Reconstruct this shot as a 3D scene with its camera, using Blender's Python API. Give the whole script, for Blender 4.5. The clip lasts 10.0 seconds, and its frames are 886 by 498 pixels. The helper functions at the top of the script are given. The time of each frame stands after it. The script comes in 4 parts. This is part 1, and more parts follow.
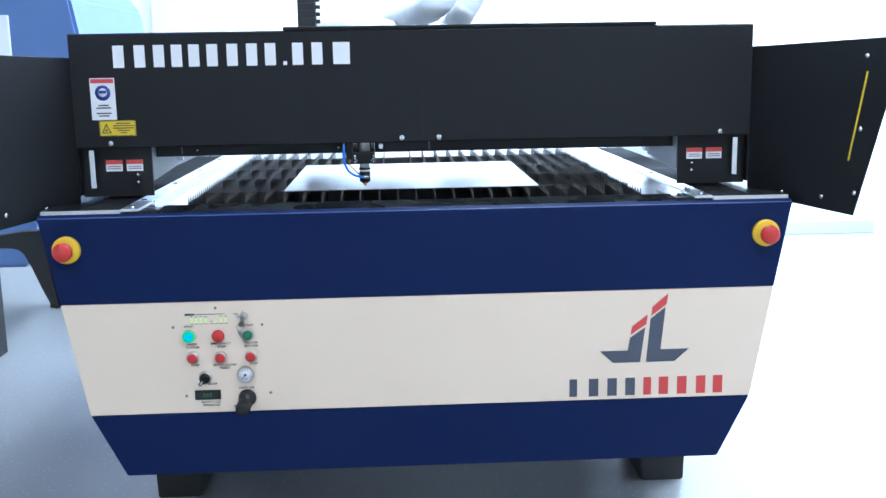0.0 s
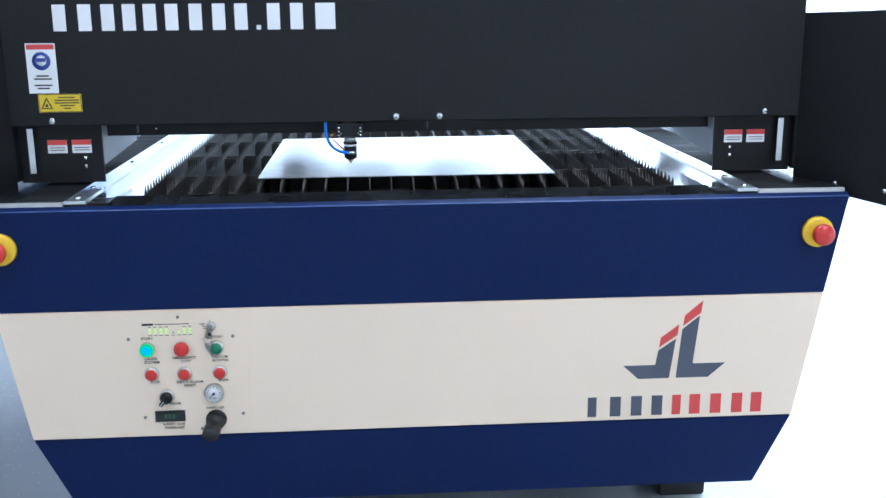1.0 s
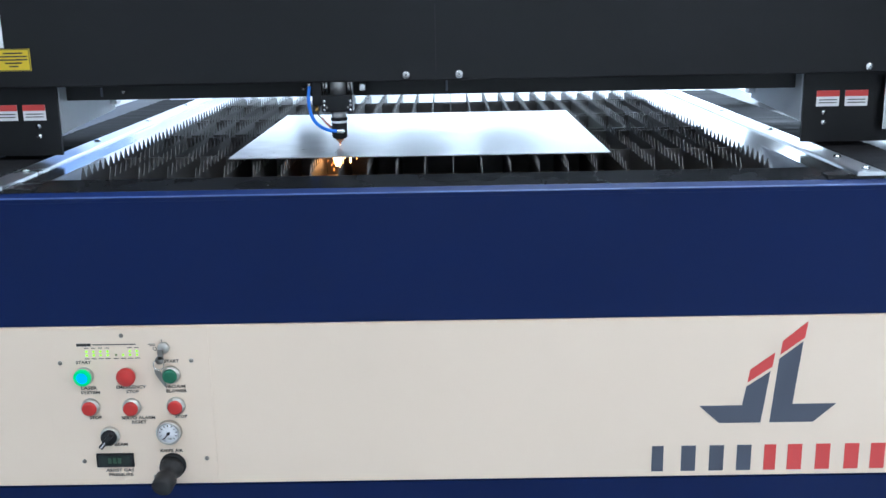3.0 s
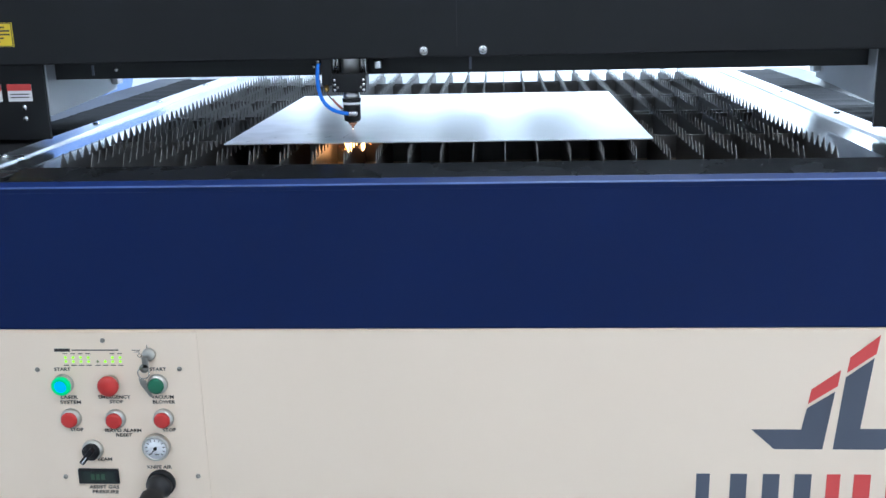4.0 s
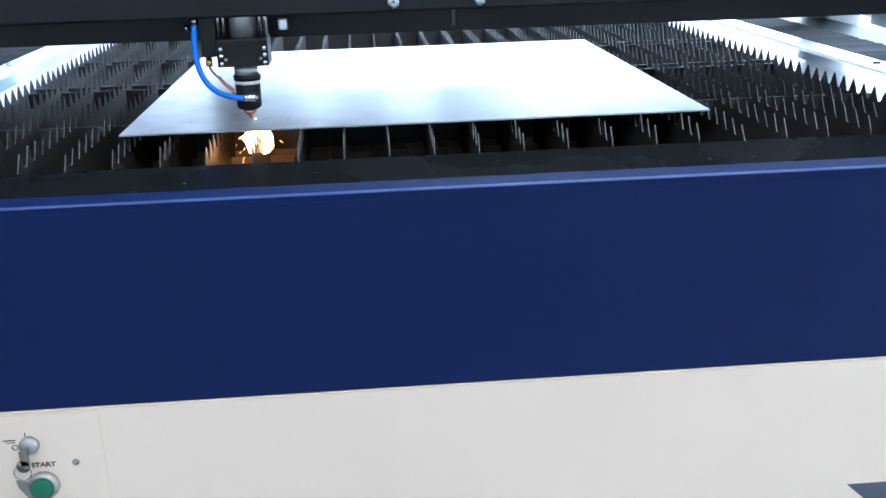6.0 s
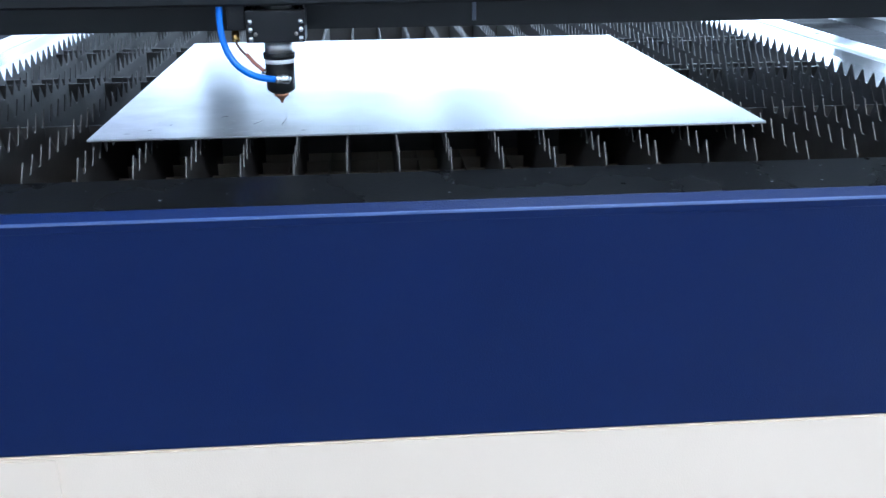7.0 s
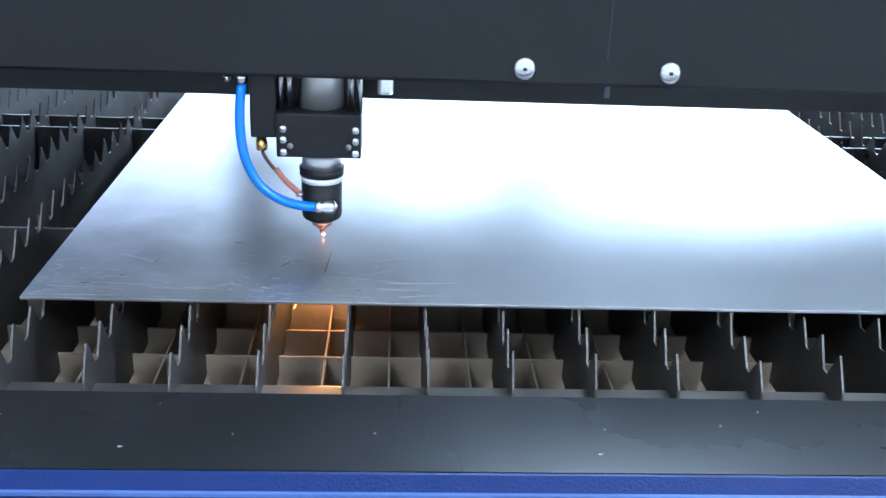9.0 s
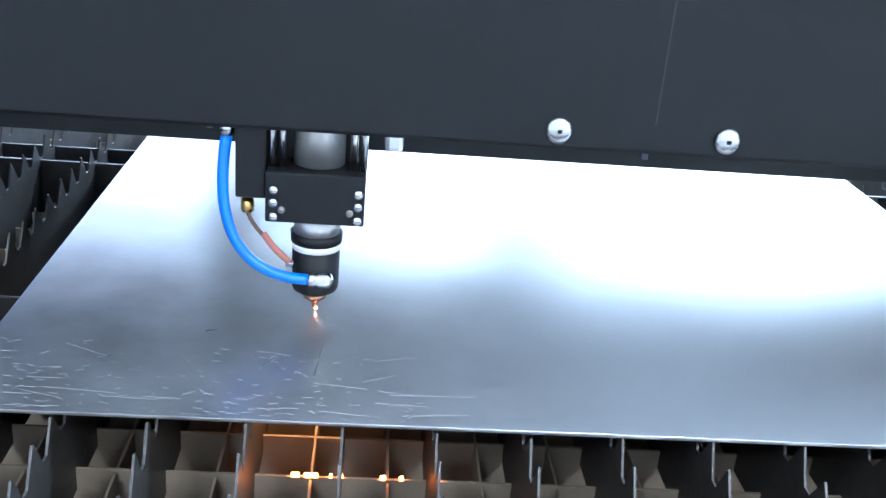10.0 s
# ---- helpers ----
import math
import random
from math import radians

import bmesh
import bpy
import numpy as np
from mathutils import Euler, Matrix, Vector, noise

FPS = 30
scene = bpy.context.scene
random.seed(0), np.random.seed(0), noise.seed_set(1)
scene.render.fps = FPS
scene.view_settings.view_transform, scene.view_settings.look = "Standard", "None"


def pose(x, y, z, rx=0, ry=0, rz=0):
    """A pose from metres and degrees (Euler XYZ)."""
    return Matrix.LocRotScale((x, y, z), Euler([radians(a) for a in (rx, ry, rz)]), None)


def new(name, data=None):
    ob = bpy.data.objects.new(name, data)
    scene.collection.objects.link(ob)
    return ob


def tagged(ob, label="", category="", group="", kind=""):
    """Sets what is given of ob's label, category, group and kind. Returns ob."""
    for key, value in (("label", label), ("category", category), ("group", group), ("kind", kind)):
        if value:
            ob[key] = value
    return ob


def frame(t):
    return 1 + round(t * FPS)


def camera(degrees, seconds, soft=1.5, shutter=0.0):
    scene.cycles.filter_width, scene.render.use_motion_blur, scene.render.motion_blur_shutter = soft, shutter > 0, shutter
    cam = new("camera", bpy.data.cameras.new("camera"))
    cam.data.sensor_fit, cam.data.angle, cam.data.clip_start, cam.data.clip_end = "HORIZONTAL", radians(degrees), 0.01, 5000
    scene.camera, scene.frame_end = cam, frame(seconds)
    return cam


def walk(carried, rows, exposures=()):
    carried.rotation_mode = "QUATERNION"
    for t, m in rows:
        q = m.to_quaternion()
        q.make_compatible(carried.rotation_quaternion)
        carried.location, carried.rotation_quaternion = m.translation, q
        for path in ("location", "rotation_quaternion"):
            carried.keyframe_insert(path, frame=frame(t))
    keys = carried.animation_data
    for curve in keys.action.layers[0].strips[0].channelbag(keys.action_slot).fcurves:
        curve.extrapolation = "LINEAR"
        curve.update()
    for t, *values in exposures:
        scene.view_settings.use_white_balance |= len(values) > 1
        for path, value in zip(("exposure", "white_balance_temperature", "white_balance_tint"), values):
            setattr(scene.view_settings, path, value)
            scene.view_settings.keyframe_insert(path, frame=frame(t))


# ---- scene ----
cam = camera(48.0, 10.0)
PATH = [
    (0.0, pose(-0.0470, -2.0782, 1.0722, 79.494, 0.984, -2.735)),
    (0.5, pose(-0.0744, -1.8941, 1.1331, 76.808, 0.480, -3.666)),
    (1.0, pose(-0.0770, -1.7557, 1.1177, 76.247, 0.388, -3.994)),
    (1.5, pose(-0.0452, -1.6414, 1.0645, 77.124, 0.629, -2.970)),
    (2.0, pose(-0.0293, -1.5387, 1.0379, 77.115, 0.574, -2.549)),
    (2.5, pose(-0.0055, -1.4384, 1.0355, 76.348, 0.783, -1.743)),
    (4.0, pose(0.0729, -1.1761, 1.0059, 74.959, 1.317, 3.252)),
    (4.5, pose(0.0673, -1.1135, 1.0348, 72.878, 1.208, 2.948)),
    (5.0, pose(0.0349, -1.0309, 0.9874, 73.979, 0.666, 0.577)),
    (5.5, pose(-0.0450, -0.9149, 0.9992, 72.393, 2.256, -3.558)),
    (6.8, pose(-0.0723, -0.7096, 0.9849, 70.671, 0.720, -5.598)),
    (7.0, pose(-0.0715, -0.6886, 0.9870, 70.486, 0.593, -4.582)),
    (7.5, pose(-0.1330, -0.6115, 0.9821, 69.948, 0.532, -2.012)),
    (8.0, pose(-0.1640, -0.5127, 0.9798, 69.588, -0.453, -3.039)),
    (8.5, pose(-0.1216, -0.4215, 1.0014, 67.948, 0.154, -2.620)),
    (9.0, pose(-0.1084, -0.3518, 1.0319, 67.454, -2.290, -2.423)),
    (9.5, pose(-0.0915, -0.2897, 1.0373, 67.932, -3.780, -2.973)),
    (10.0, pose(-0.1231, -0.2435, 1.0388, 67.425, -4.632, -2.841)),
]
EXPOSURES = [(0.0, 0.28, 5650, 10), (2.5, 0.25, 5900, 10), (4.5, 0.2, 5900, 10), (5.5, 0.3, 5700, 10), (6.8, 0.5, 5500, 10), (7.5, 0.7, 5500, 10), (8.5, 0.95, 5500, 10), (10.0, 1.25, 5500, 10)]
walk(cam, PATH, EXPOSURES)

# ---- light ----
world = bpy.data.worlds.new("world")
scene.world = world
world.use_nodes = True
world.node_tree.nodes["Background"].inputs[0].default_value = (0.75, 0.87, 1.0, 1)
world.node_tree.nodes["Background"].inputs[1].default_value = 0.3
scene.view_settings.exposure = 0.0
CEILING_Z = 2.75
COOL, NEUTRAL = (0.70, 0.86, 1.0), (1.0, 0.95, 0.9)
# Assumed ceiling panels, all out of view; places and watts chosen for brightness.
LIGHTS = [(-1.6, 2.9, 15, COOL), (0.1, 2.9, 58, COOL), (1.8, 2.9, 140, COOL), (0.4, 0.85, 70, COOL), (1.8, 0.9, 65, COOL), (-1.1, -1.9, 7, NEUTRAL), (1.2, -1.9, 22, NEUTRAL)]
for lx, ly, watts, tone in LIGHTS:
    lamp = bpy.data.lights.new("panel_lamp", "AREA")
    lamp.shape, lamp.size, lamp.size_y, lamp.energy, lamp.color = "RECTANGLE", 0.58, 1.15, watts, tone
    new("panel_lamp", lamp).matrix_world = pose(lx, ly, CEILING_Z - 0.045)


# ---- materials ----
def mat(name, color, rough=0.5, metal=0.0, var=0.12, scale=6.0, bump=0.02, fine=180.0, emit=0.0, coat=0.0, alpha=None, spec=0.5):
    """A surface with broad tonal variation, fine grain in relief and uneven gloss."""
    m = bpy.data.materials.new(name)
    m.use_nodes = True
    nt = m.node_tree
    b = nt.nodes["Principled BSDF"]
    co = nt.nodes.new("ShaderNodeTexCoord")
    n1 = nt.nodes.new("ShaderNodeTexNoise")
    n1.inputs["Scale"].default_value, n1.inputs["Detail"].default_value = scale, 5
    n2 = nt.nodes.new("ShaderNodeTexNoise")
    n2.inputs["Scale"].default_value, n2.inputs["Detail"].default_value = fine, 2
    nt.links.new(co.outputs["Object"], n1.inputs["Vector"])
    nt.links.new(co.outputs["Object"], n2.inputs["Vector"])
    mix = nt.nodes.new("ShaderNodeMix")
    mix.data_type = "RGBA"
    mix.inputs["A"].default_value = (*[c * (1 - var) for c in color], 1)
    mix.inputs["B"].default_value = (*[min(1, c * (1 + var)) for c in color], 1)
    nt.links.new(n1.outputs["Fac"], mix.inputs["Factor"])
    nt.links.new(mix.outputs["Result"], b.inputs["Base Color"])
    rr = nt.nodes.new("ShaderNodeMapRange")
    rr.inputs["To Min"].default_value, rr.inputs["To Max"].default_value = max(0.02, rough - 0.08), min(1, rough + 0.08)
    nt.links.new(n1.outputs["Fac"], rr.inputs["Value"])
    nt.links.new(rr.outputs["Result"], b.inputs["Roughness"])
    b.inputs["Metallic"].default_value = metal
    b.inputs["Coat Weight"].default_value = coat
    b.inputs["Specular IOR Level"].default_value = spec
    if bump:
        bp = nt.nodes.new("ShaderNodeBump")
        bp.inputs["Strength"].default_value, bp.inputs["Distance"].default_value = min(1, bump * 10), 0.0006
        nt.links.new(n2.outputs["Fac"], bp.inputs["Height"])
        nt.links.new(bp.outputs["Normal"], b.inputs["Normal"])
    if emit:
        b.inputs["Emission Color"].default_value = (*color, 1)
        b.inputs["Emission Strength"].default_value = emit
    return m


BLUE = mat("blue_powder_coat", (0.0014, 0.0108, 0.065), 0.45, spec=0.18, var=0.12, scale=3, bump=0.05, fine=700)
EDGE_GLINT = mat("bend_highlight_blue", (0.03, 0.065, 0.19), 0.38, var=0.35, scale=14, bump=0.03, fine=500)
BLACK = mat("black_powder_coat", (0.006, 0.0065, 0.008), 0.45, spec=0.3, var=0.25, scale=4, bump=0.012, fine=900)
BLACK_TOP = mat("black_bed_paint", (0.006, 0.006, 0.0065), 0.27, spec=0.38, var=0.3, scale=9, bump=0.012, fine=300)
CREAM = mat("cream_powder_coat", (0.82, 0.665, 0.52), 0.45, var=0.04, scale=4, bump=0.03, fine=800)
ALU = mat("brushed_aluminium", (0.72, 0.73, 0.75), 0.3, metal=1, var=0.08, scale=14)
STEEL = mat("turned_steel", (0.6, 0.6, 0.6), 0.22, metal=1, var=0.1, scale=30)
SLAT = mat("scorched_slat_steel", (0.095, 0.09, 0.087), 0.48, metal=0.8, var=0.5, scale=40, bump=0.04)
TRAY = mat("polished_zinc_tray", (0.7, 0.71, 0.73), 0.13, metal=1.0, var=0.06, scale=9, bump=0.0)
RUST = mat("rusty_grate_steel", (0.36, 0.295, 0.22), 0.7, metal=0.0, var=0.45, scale=17, bump=0.08)
BELLOWS = mat("black_rubber_cloth", (0.016, 0.016, 0.018), 0.85, spec=0.2, var=0.3, scale=20, bump=0.08)
RUBBER = mat("black_rubber", (0.015, 0.015, 0.016), 0.55, var=0.2, scale=20)
SATIN = mat("satin_steel", (0.62, 0.61, 0.6), 0.42, metal=0.85, var=0.12, scale=60)
DULL = mat("dull_nickel", (0.3, 0.28, 0.25), 0.35, metal=1, var=0.15, scale=60)
GREY = mat("light_grey_paint", (0.42, 0.44, 0.47), 0.5, var=0.05)
WHITE_INK = mat("white_ink", (0.8, 0.8, 0.82), 0.5, var=0.04, bump=0)
DARK_INK = mat("slate_ink", (0.07, 0.08, 0.11), 0.5, var=0.08, bump=0)
RED_INK = mat("red_ink", (0.62, 0.06, 0.055), 0.5, var=0.06, bump=0)
TEXT_INK = mat("grey_black_ink", (0.035, 0.033, 0.03), 0.6, var=0.1, bump=0)
RED = mat("red_plastic", (0.55, 0.03, 0.025), 0.35, var=0.08)
YELLOW = mat("yellow_plastic", (0.8, 0.5, 0.02), 0.4, var=0.06)
YELLOW_INK = mat("yellow_label", (0.72, 0.52, 0.02), 0.45, var=0.05, bump=0)
GREEN = mat("green_plastic", (0.01, 0.14, 0.07), 0.3, var=0.1)
CYAN_LIT = mat("lit_cyan_lens", (0.0, 0.28, 0.7), 0.3, emit=0.75, var=0.02)
GREEN_LIT = mat("lit_green_ring", (0.0, 0.5, 0.16), 0.3, emit=0.45, var=0.02)
LED_LIT = mat("lit_green_led", (0.35, 0.85, 0.02), 0.3, emit=0.8, var=0.02)
LED_OFF = mat("unlit_led", (0.25, 0.3, 0.12), 0.4)
LABEL_BLUE = mat("label_blue", (0.03, 0.06, 0.3), 0.45, bump=0)
SCREEN = mat("dark_display", (0.012, 0.022, 0.018), 0.15, var=0.1, bump=0)
DIGIT = mat("dim_green_digit", (0.02, 0.07, 0.03), 0.4, bump=0)
HOSE_BLUE = mat("blue_hose", (0.005, 0.17, 0.75), 0.3, var=0.06, coat=0.3)
BRASS = mat("brass", (0.75, 0.48, 0.16), 0.28, metal=1, var=0.1, scale=40)
COPPER = mat("copper", (0.72, 0.33, 0.2), 0.25, metal=1, var=0.15, scale=60)
WIRE = mat("brown_wire", (0.14, 0.07, 0.05), 0.6)
SLEEVE = mat("pink_heat_shrink", (0.4, 0.14, 0.1), 0.55)
BEZEL = mat("dull_bezel_metal", (0.5, 0.48, 0.44), 0.38, metal=0.85, var=0.1, scale=60)
WALL = mat("white_wall_paint", (0.82, 0.83, 0.83), 0.7, var=0.02, scale=2)
GREY_WALL = mat("pale_grey_wall_paint", (0.62, 0.61, 0.68), 0.7, var=0.02, scale=2)
DUCT = mat("pale_grey_duct_cloth", (0.4, 0.4, 0.4), 0.75, var=0.2, scale=18, bump=0.05)
PANEL_LIT = mat("lit_panel", (0.9, 0.96, 1.0), 0.5, emit=6, var=0.01, bump=0)
FLAME = mat("white_hot_jet", (1.0, 0.47, 0.16), 0.5, emit=15, var=0.3, scale=60, bump=0)
EMBER = mat("red_hot_tip", (1.0, 0.5, 0.25), 0.5, emit=3.5, var=0.2, scale=60, bump=0)
GLOW = mat("orange_spark", (1.0, 0.25, 0.04), 0.5, emit=18, var=0.3, scale=60, bump=0)
SPARK = mat("cooling_spark", (1.0, 0.16, 0.04), 0.5, emit=5, var=0.3, scale=60, bump=0)


def floor_material():
    m = mat("speckled_vinyl", (0.30, 0.30, 0.30), 0.42, var=0.05, scale=1.5, bump=0.02, fine=400)
    nt = m.node_tree
    b = nt.nodes["Principled BSDF"]
    base = b.inputs["Base Color"].links[0].from_socket
    v = nt.nodes.new("ShaderNodeTexVoronoi")
    v.inputs["Scale"].default_value = 55
    nt.links.new(nt.nodes["Texture Coordinate"].outputs["Object"], v.inputs["Vector"])
    r = nt.nodes.new("ShaderNodeMapRange")
    r.inputs["From Min"].default_value, r.inputs["From Max"].default_value = 0.10, 0.16
    r.inputs["To Min"].default_value, r.inputs["To Max"].default_value = 0.7, 0.0
    nt.links.new(v.outputs["Distance"], r.inputs["Value"])
    mix = nt.nodes.new("ShaderNodeMix")
    mix.data_type = "RGBA"
    nt.links.new(r.outputs["Result"], mix.inputs["Factor"])
    nt.links.new(base, mix.inputs["A"])
    mix.inputs["B"].default_value = (0.6, 0.6, 0.58, 1)
    nt.links.new(mix.outputs["Result"], b.inputs["Base Color"])
    return m


def sheet_material():
    """Cold-rolled steel with rolling streaks, smudges and a scratched front corner that holds a painted dark
    reflection.
    """
    m = mat("cold_rolled_steel", (0.6, 0.605, 0.62), 0.29, metal=0.86, var=0.06, scale=5, bump=0.0)
    nt = m.node_tree
    b = nt.nodes["Principled BSDF"]
    co = nt.nodes["Texture Coordinate"]
    mp = nt.nodes.new("ShaderNodeMapping")
    mp.inputs["Scale"].default_value = (6, 260, 1)
    mp.inputs["Rotation"].default_value = (0, 0, 0.12)
    nt.links.new(co.outputs["Object"], mp.inputs["Vector"])
    n = nt.nodes.new("ShaderNodeTexNoise")
    n.inputs["Scale"].default_value, n.inputs["Detail"].default_value = 1.0, 3
    nt.links.new(mp.outputs["Vector"], n.inputs["Vector"])
    streak = nt.nodes.new("ShaderNodeMapRange")
    streak.inputs["To Min"].default_value, streak.inputs["To Max"].default_value = 0.26, 0.33
    nt.links.new(n.outputs["Fac"], streak.inputs["Value"])
    nt.links.new(streak.outputs["Result"], b.inputs["Roughness"])
    # rubbed, stained corner with the gantry's dark reflection painted in, and faint smears
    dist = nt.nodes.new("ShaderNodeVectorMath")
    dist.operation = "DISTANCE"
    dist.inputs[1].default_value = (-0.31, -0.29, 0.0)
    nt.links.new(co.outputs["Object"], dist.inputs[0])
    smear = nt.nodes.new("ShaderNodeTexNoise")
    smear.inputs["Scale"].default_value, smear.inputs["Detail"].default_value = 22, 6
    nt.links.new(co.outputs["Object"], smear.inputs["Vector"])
    worn_shade = nt.nodes.new("ShaderNodeMapRange")
    worn_shade.interpolation_type = "SMOOTHERSTEP"
    worn_shade.inputs["From Min"].default_value, worn_shade.inputs["From Max"].default_value = 0.03, 0.42
    worn_shade.inputs["To Min"].default_value, worn_shade.inputs["To Max"].default_value = 1.15, 0.0
    nt.links.new(dist.outputs["Value"], worn_shade.inputs["Value"])
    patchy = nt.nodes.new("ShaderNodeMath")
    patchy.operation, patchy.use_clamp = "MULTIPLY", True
    nt.links.new(worn_shade.outputs["Result"], patchy.inputs[0])
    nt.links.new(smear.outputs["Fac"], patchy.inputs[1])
    stain_shade = nt.nodes.new("ShaderNodeMix")
    stain_shade.data_type = "RGBA"
    stain_shade.inputs["B"].default_value = (0.19, 0.18, 0.17, 1)
    nt.links.new(patchy.outputs["Value"], stain_shade.inputs["Factor"])
    nt.links.new(b.inputs["Base Color"].links[0].from_socket, stain_shade.inputs["A"])
    nt.links.new(stain_shade.outputs["Result"], b.inputs["Base Color"])
    return m


FLOOR = floor_material()
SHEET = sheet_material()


# ---- mesh helpers ----
def box(bm, x0, x1, y0, y1, z0, z1, bevel=0.0, mi=0):
    vs = bmesh.ops.create_cube(bm, size=1)["verts"]
    for v in vs:
        v.co = Vector(((x0 + x1) / 2 + v.co.x * (x1 - x0), (y0 + y1) / 2 + v.co.y * (y1 - y0), (z0 + z1) / 2 + v.co.z * (z1 - z0)))
    fs = {f for v in vs for f in v.link_faces}
    for f in fs:
        f.material_index = mi
    if bevel:
        es = list({e for v in vs for e in v.link_edges})
        r = bmesh.ops.bevel(bm, geom=es, offset=bevel, segments=2, affect="EDGES", profile=0.6)
        for f in r["faces"]:
            f.material_index = mi
    return bm


def prism(bm, pts, axis, a, b, mi=0):
    """A plain polygon, in the two other axes, pushed out along one axis from a to b."""
    def place(p, w):
        return {"x": (w, p[0], p[1]), "y": (p[0], w, p[1]), "z": (p[0], p[1], w)}[axis]
    lo = [bm.verts.new(place(p, a)) for p in pts]
    hi = [bm.verts.new(place(p, b)) for p in pts]
    fs = [bm.faces.new(lo), bm.faces.new(hi)]
    for i in range(len(pts)):
        j = (i + 1) % len(pts)
        fs.append(bm.faces.new((lo[i], lo[j], hi[j], hi[i])))
    for f in fs:
        f.material_index = mi
    bmesh.ops.recalc_face_normals(bm, faces=fs)
    return bm


def spin(bm, base, axis, profile, n=24, mi=0):
    """A turned solid: profile of (distance along axis, radius) from base."""
    d = Vector(axis).normalized()
    u = d.orthogonal().normalized()
    w = d.cross(u)
    base = Vector(base)
    rings = []
    for s, r in profile:
        rings.append([bm.verts.new(base + d * s + (u * math.cos(2 * math.pi * k / n) + w * math.sin(2 * math.pi * k / n)) * max(r, 1e-5)) for k in range(n)])
    fs = []
    for p, q in zip(rings, rings[1:]):
        for k in range(n):
            j = (k + 1) % n
            fs.append(bm.faces.new((p[k], p[j], q[j], q[k])))
    fs.append(bm.faces.new(rings[0][::-1]))
    fs.append(bm.faces.new(rings[-1]))
    for f in fs:
        f.material_index, f.smooth = mi, True
    bmesh.ops.recalc_face_normals(bm, faces=fs)
    return bm


def tube(bm, path, radius, n=12, mi=0, ripple=0.0):
    """A round pipe along points; ripple makes the ribs of a flexible duct."""
    path = [Vector(p) for p in path]
    rings = []
    side = None
    for i, p in enumerate(path):
        d = (path[min(i + 1, len(path) - 1)] - path[max(i - 1, 0)]).normalized()
        side = d.orthogonal().normalized() if side is None else (side - d * side.dot(d)).normalized()
        w = d.cross(side)
        r = radius * (1 + (ripple if i % 2 else -ripple) + (random.uniform(-ripple, ripple) * 0.4 if ripple else 0))
        rings.append([bm.verts.new(p + (side * math.cos(2 * math.pi * k / n) + w * math.sin(2 * math.pi * k / n)) * r) for k in range(n)])
    fs = []
    for p, q in zip(rings, rings[1:]):
        for k in range(n):
            j = (k + 1) % n
            fs.append(bm.faces.new((p[k], p[j], q[j], q[k])))
    fs.append(bm.faces.new(rings[0][::-1]))
    fs.append(bm.faces.new(rings[-1]))
    for f in fs:
        f.material_index, f.smooth = mi, True
    bmesh.ops.recalc_face_normals(bm, faces=fs)
    return bm


def bezier(a, b, c, d, n):
    a, b, c, d = (Vector(v) for v in (a, b, c, d))
    return [a * (1 - t) ** 3 + b * 3 * t * (1 - t) ** 2 + c * 3 * t * t * (1 - t) + d * t ** 3 for t in (i / n for i in range(n + 1))]


def thing(name, at, label, category, group="", kind=""):
    ob = new(name)
    ob.location = at
    ob.empty_display_size = 0.1
    return tagged(ob, label, category, group, kind)


def origin(ob):
    p = Vector((0, 0, 0))
    while ob:
        p = p + Vector(ob.location)
        ob = ob.parent
    return p


def part(name, bm, material, parent=None, label=""):
    """One mesh object, given in world places, under a thing or a part."""
    me = bpy.data.meshes.new(name)
    if parent is not None:
        bmesh.ops.translate(bm, vec=-origin(parent), verts=bm.verts)
    bm.to_mesh(me)
    bm.free()
    for m in material if isinstance(material, (list, tuple)) else [material]:
        me.materials.append(m)
    ob = new(name, me)
    ob.parent = parent
    if label:
        ob["label"] = label
    return ob


def single(name, bm, material, label, category, group="", kind=""):
    return tagged(part(name, bm, material), label, category, group, kind)


def words(name, text, size, x, y, z, material, parent, width=None):
    """Flat raised lettering on a front that faces -y, centred on x; z is the baseline."""
    c = bpy.data.curves.new(name, "FONT")
    c.body, c.size, c.align_x, c.extrude, c.resolution_u = text, size * 1.37, "CENTER", 0.0003, 2
    c.offset = size * 0.012
    tmp = new(name, c)
    me = bpy.data.meshes.new_from_object(tmp.evaluated_get(bpy.context.evaluated_depsgraph_get()))
    bpy.data.objects.remove(tmp)
    bpy.data.curves.remove(c)
    me.materials.append(material)
    sx = 1.0
    if width:
        xs = [v.co.x for v in me.vertices]
        sx = width / (max(xs) - min(xs))
    o = origin(parent)
    for v in me.vertices:
        v.co = Vector((x + v.co.x * sx, y - v.co.z, z + v.co.y)) - o
    ob = new(name, me)
    ob.parent = parent
    return ob


def B():
    return bmesh.new()


# ---- the room ----
RX0, RX1, RY0, RY1 = -3.4, 2.9, -4.2, 3.9
single("floor", box(B(), RX0, RX1, RY0, RY1, -0.1, 0), FLOOR, "pale speckled vinyl floor of a white showroom", "floor", kind="structure")
single("ceiling", box(B(), RX0, RX1, RY0, RY1, CEILING_Z, CEILING_Z + 0.1), WALL, "plain white ceiling", "ceiling", kind="structure")
single("wall_north", box(B(), RX0, RX1, RY1, RY1 + 0.15, 0, CEILING_Z), WALL, "plain white painted wall behind the machine", "wall", kind="structure")
single("wall_south", box(B(), RX0, RX1, RY0 - 0.15, RY0, 0, CEILING_Z), WALL, "plain white painted wall", "wall", kind="structure")
single("wall_west", box(B(), RX0 - 0.15, RX0, RY0, RY1, 0, CEILING_Z), WALL, "plain white painted wall", "wall", kind="structure")
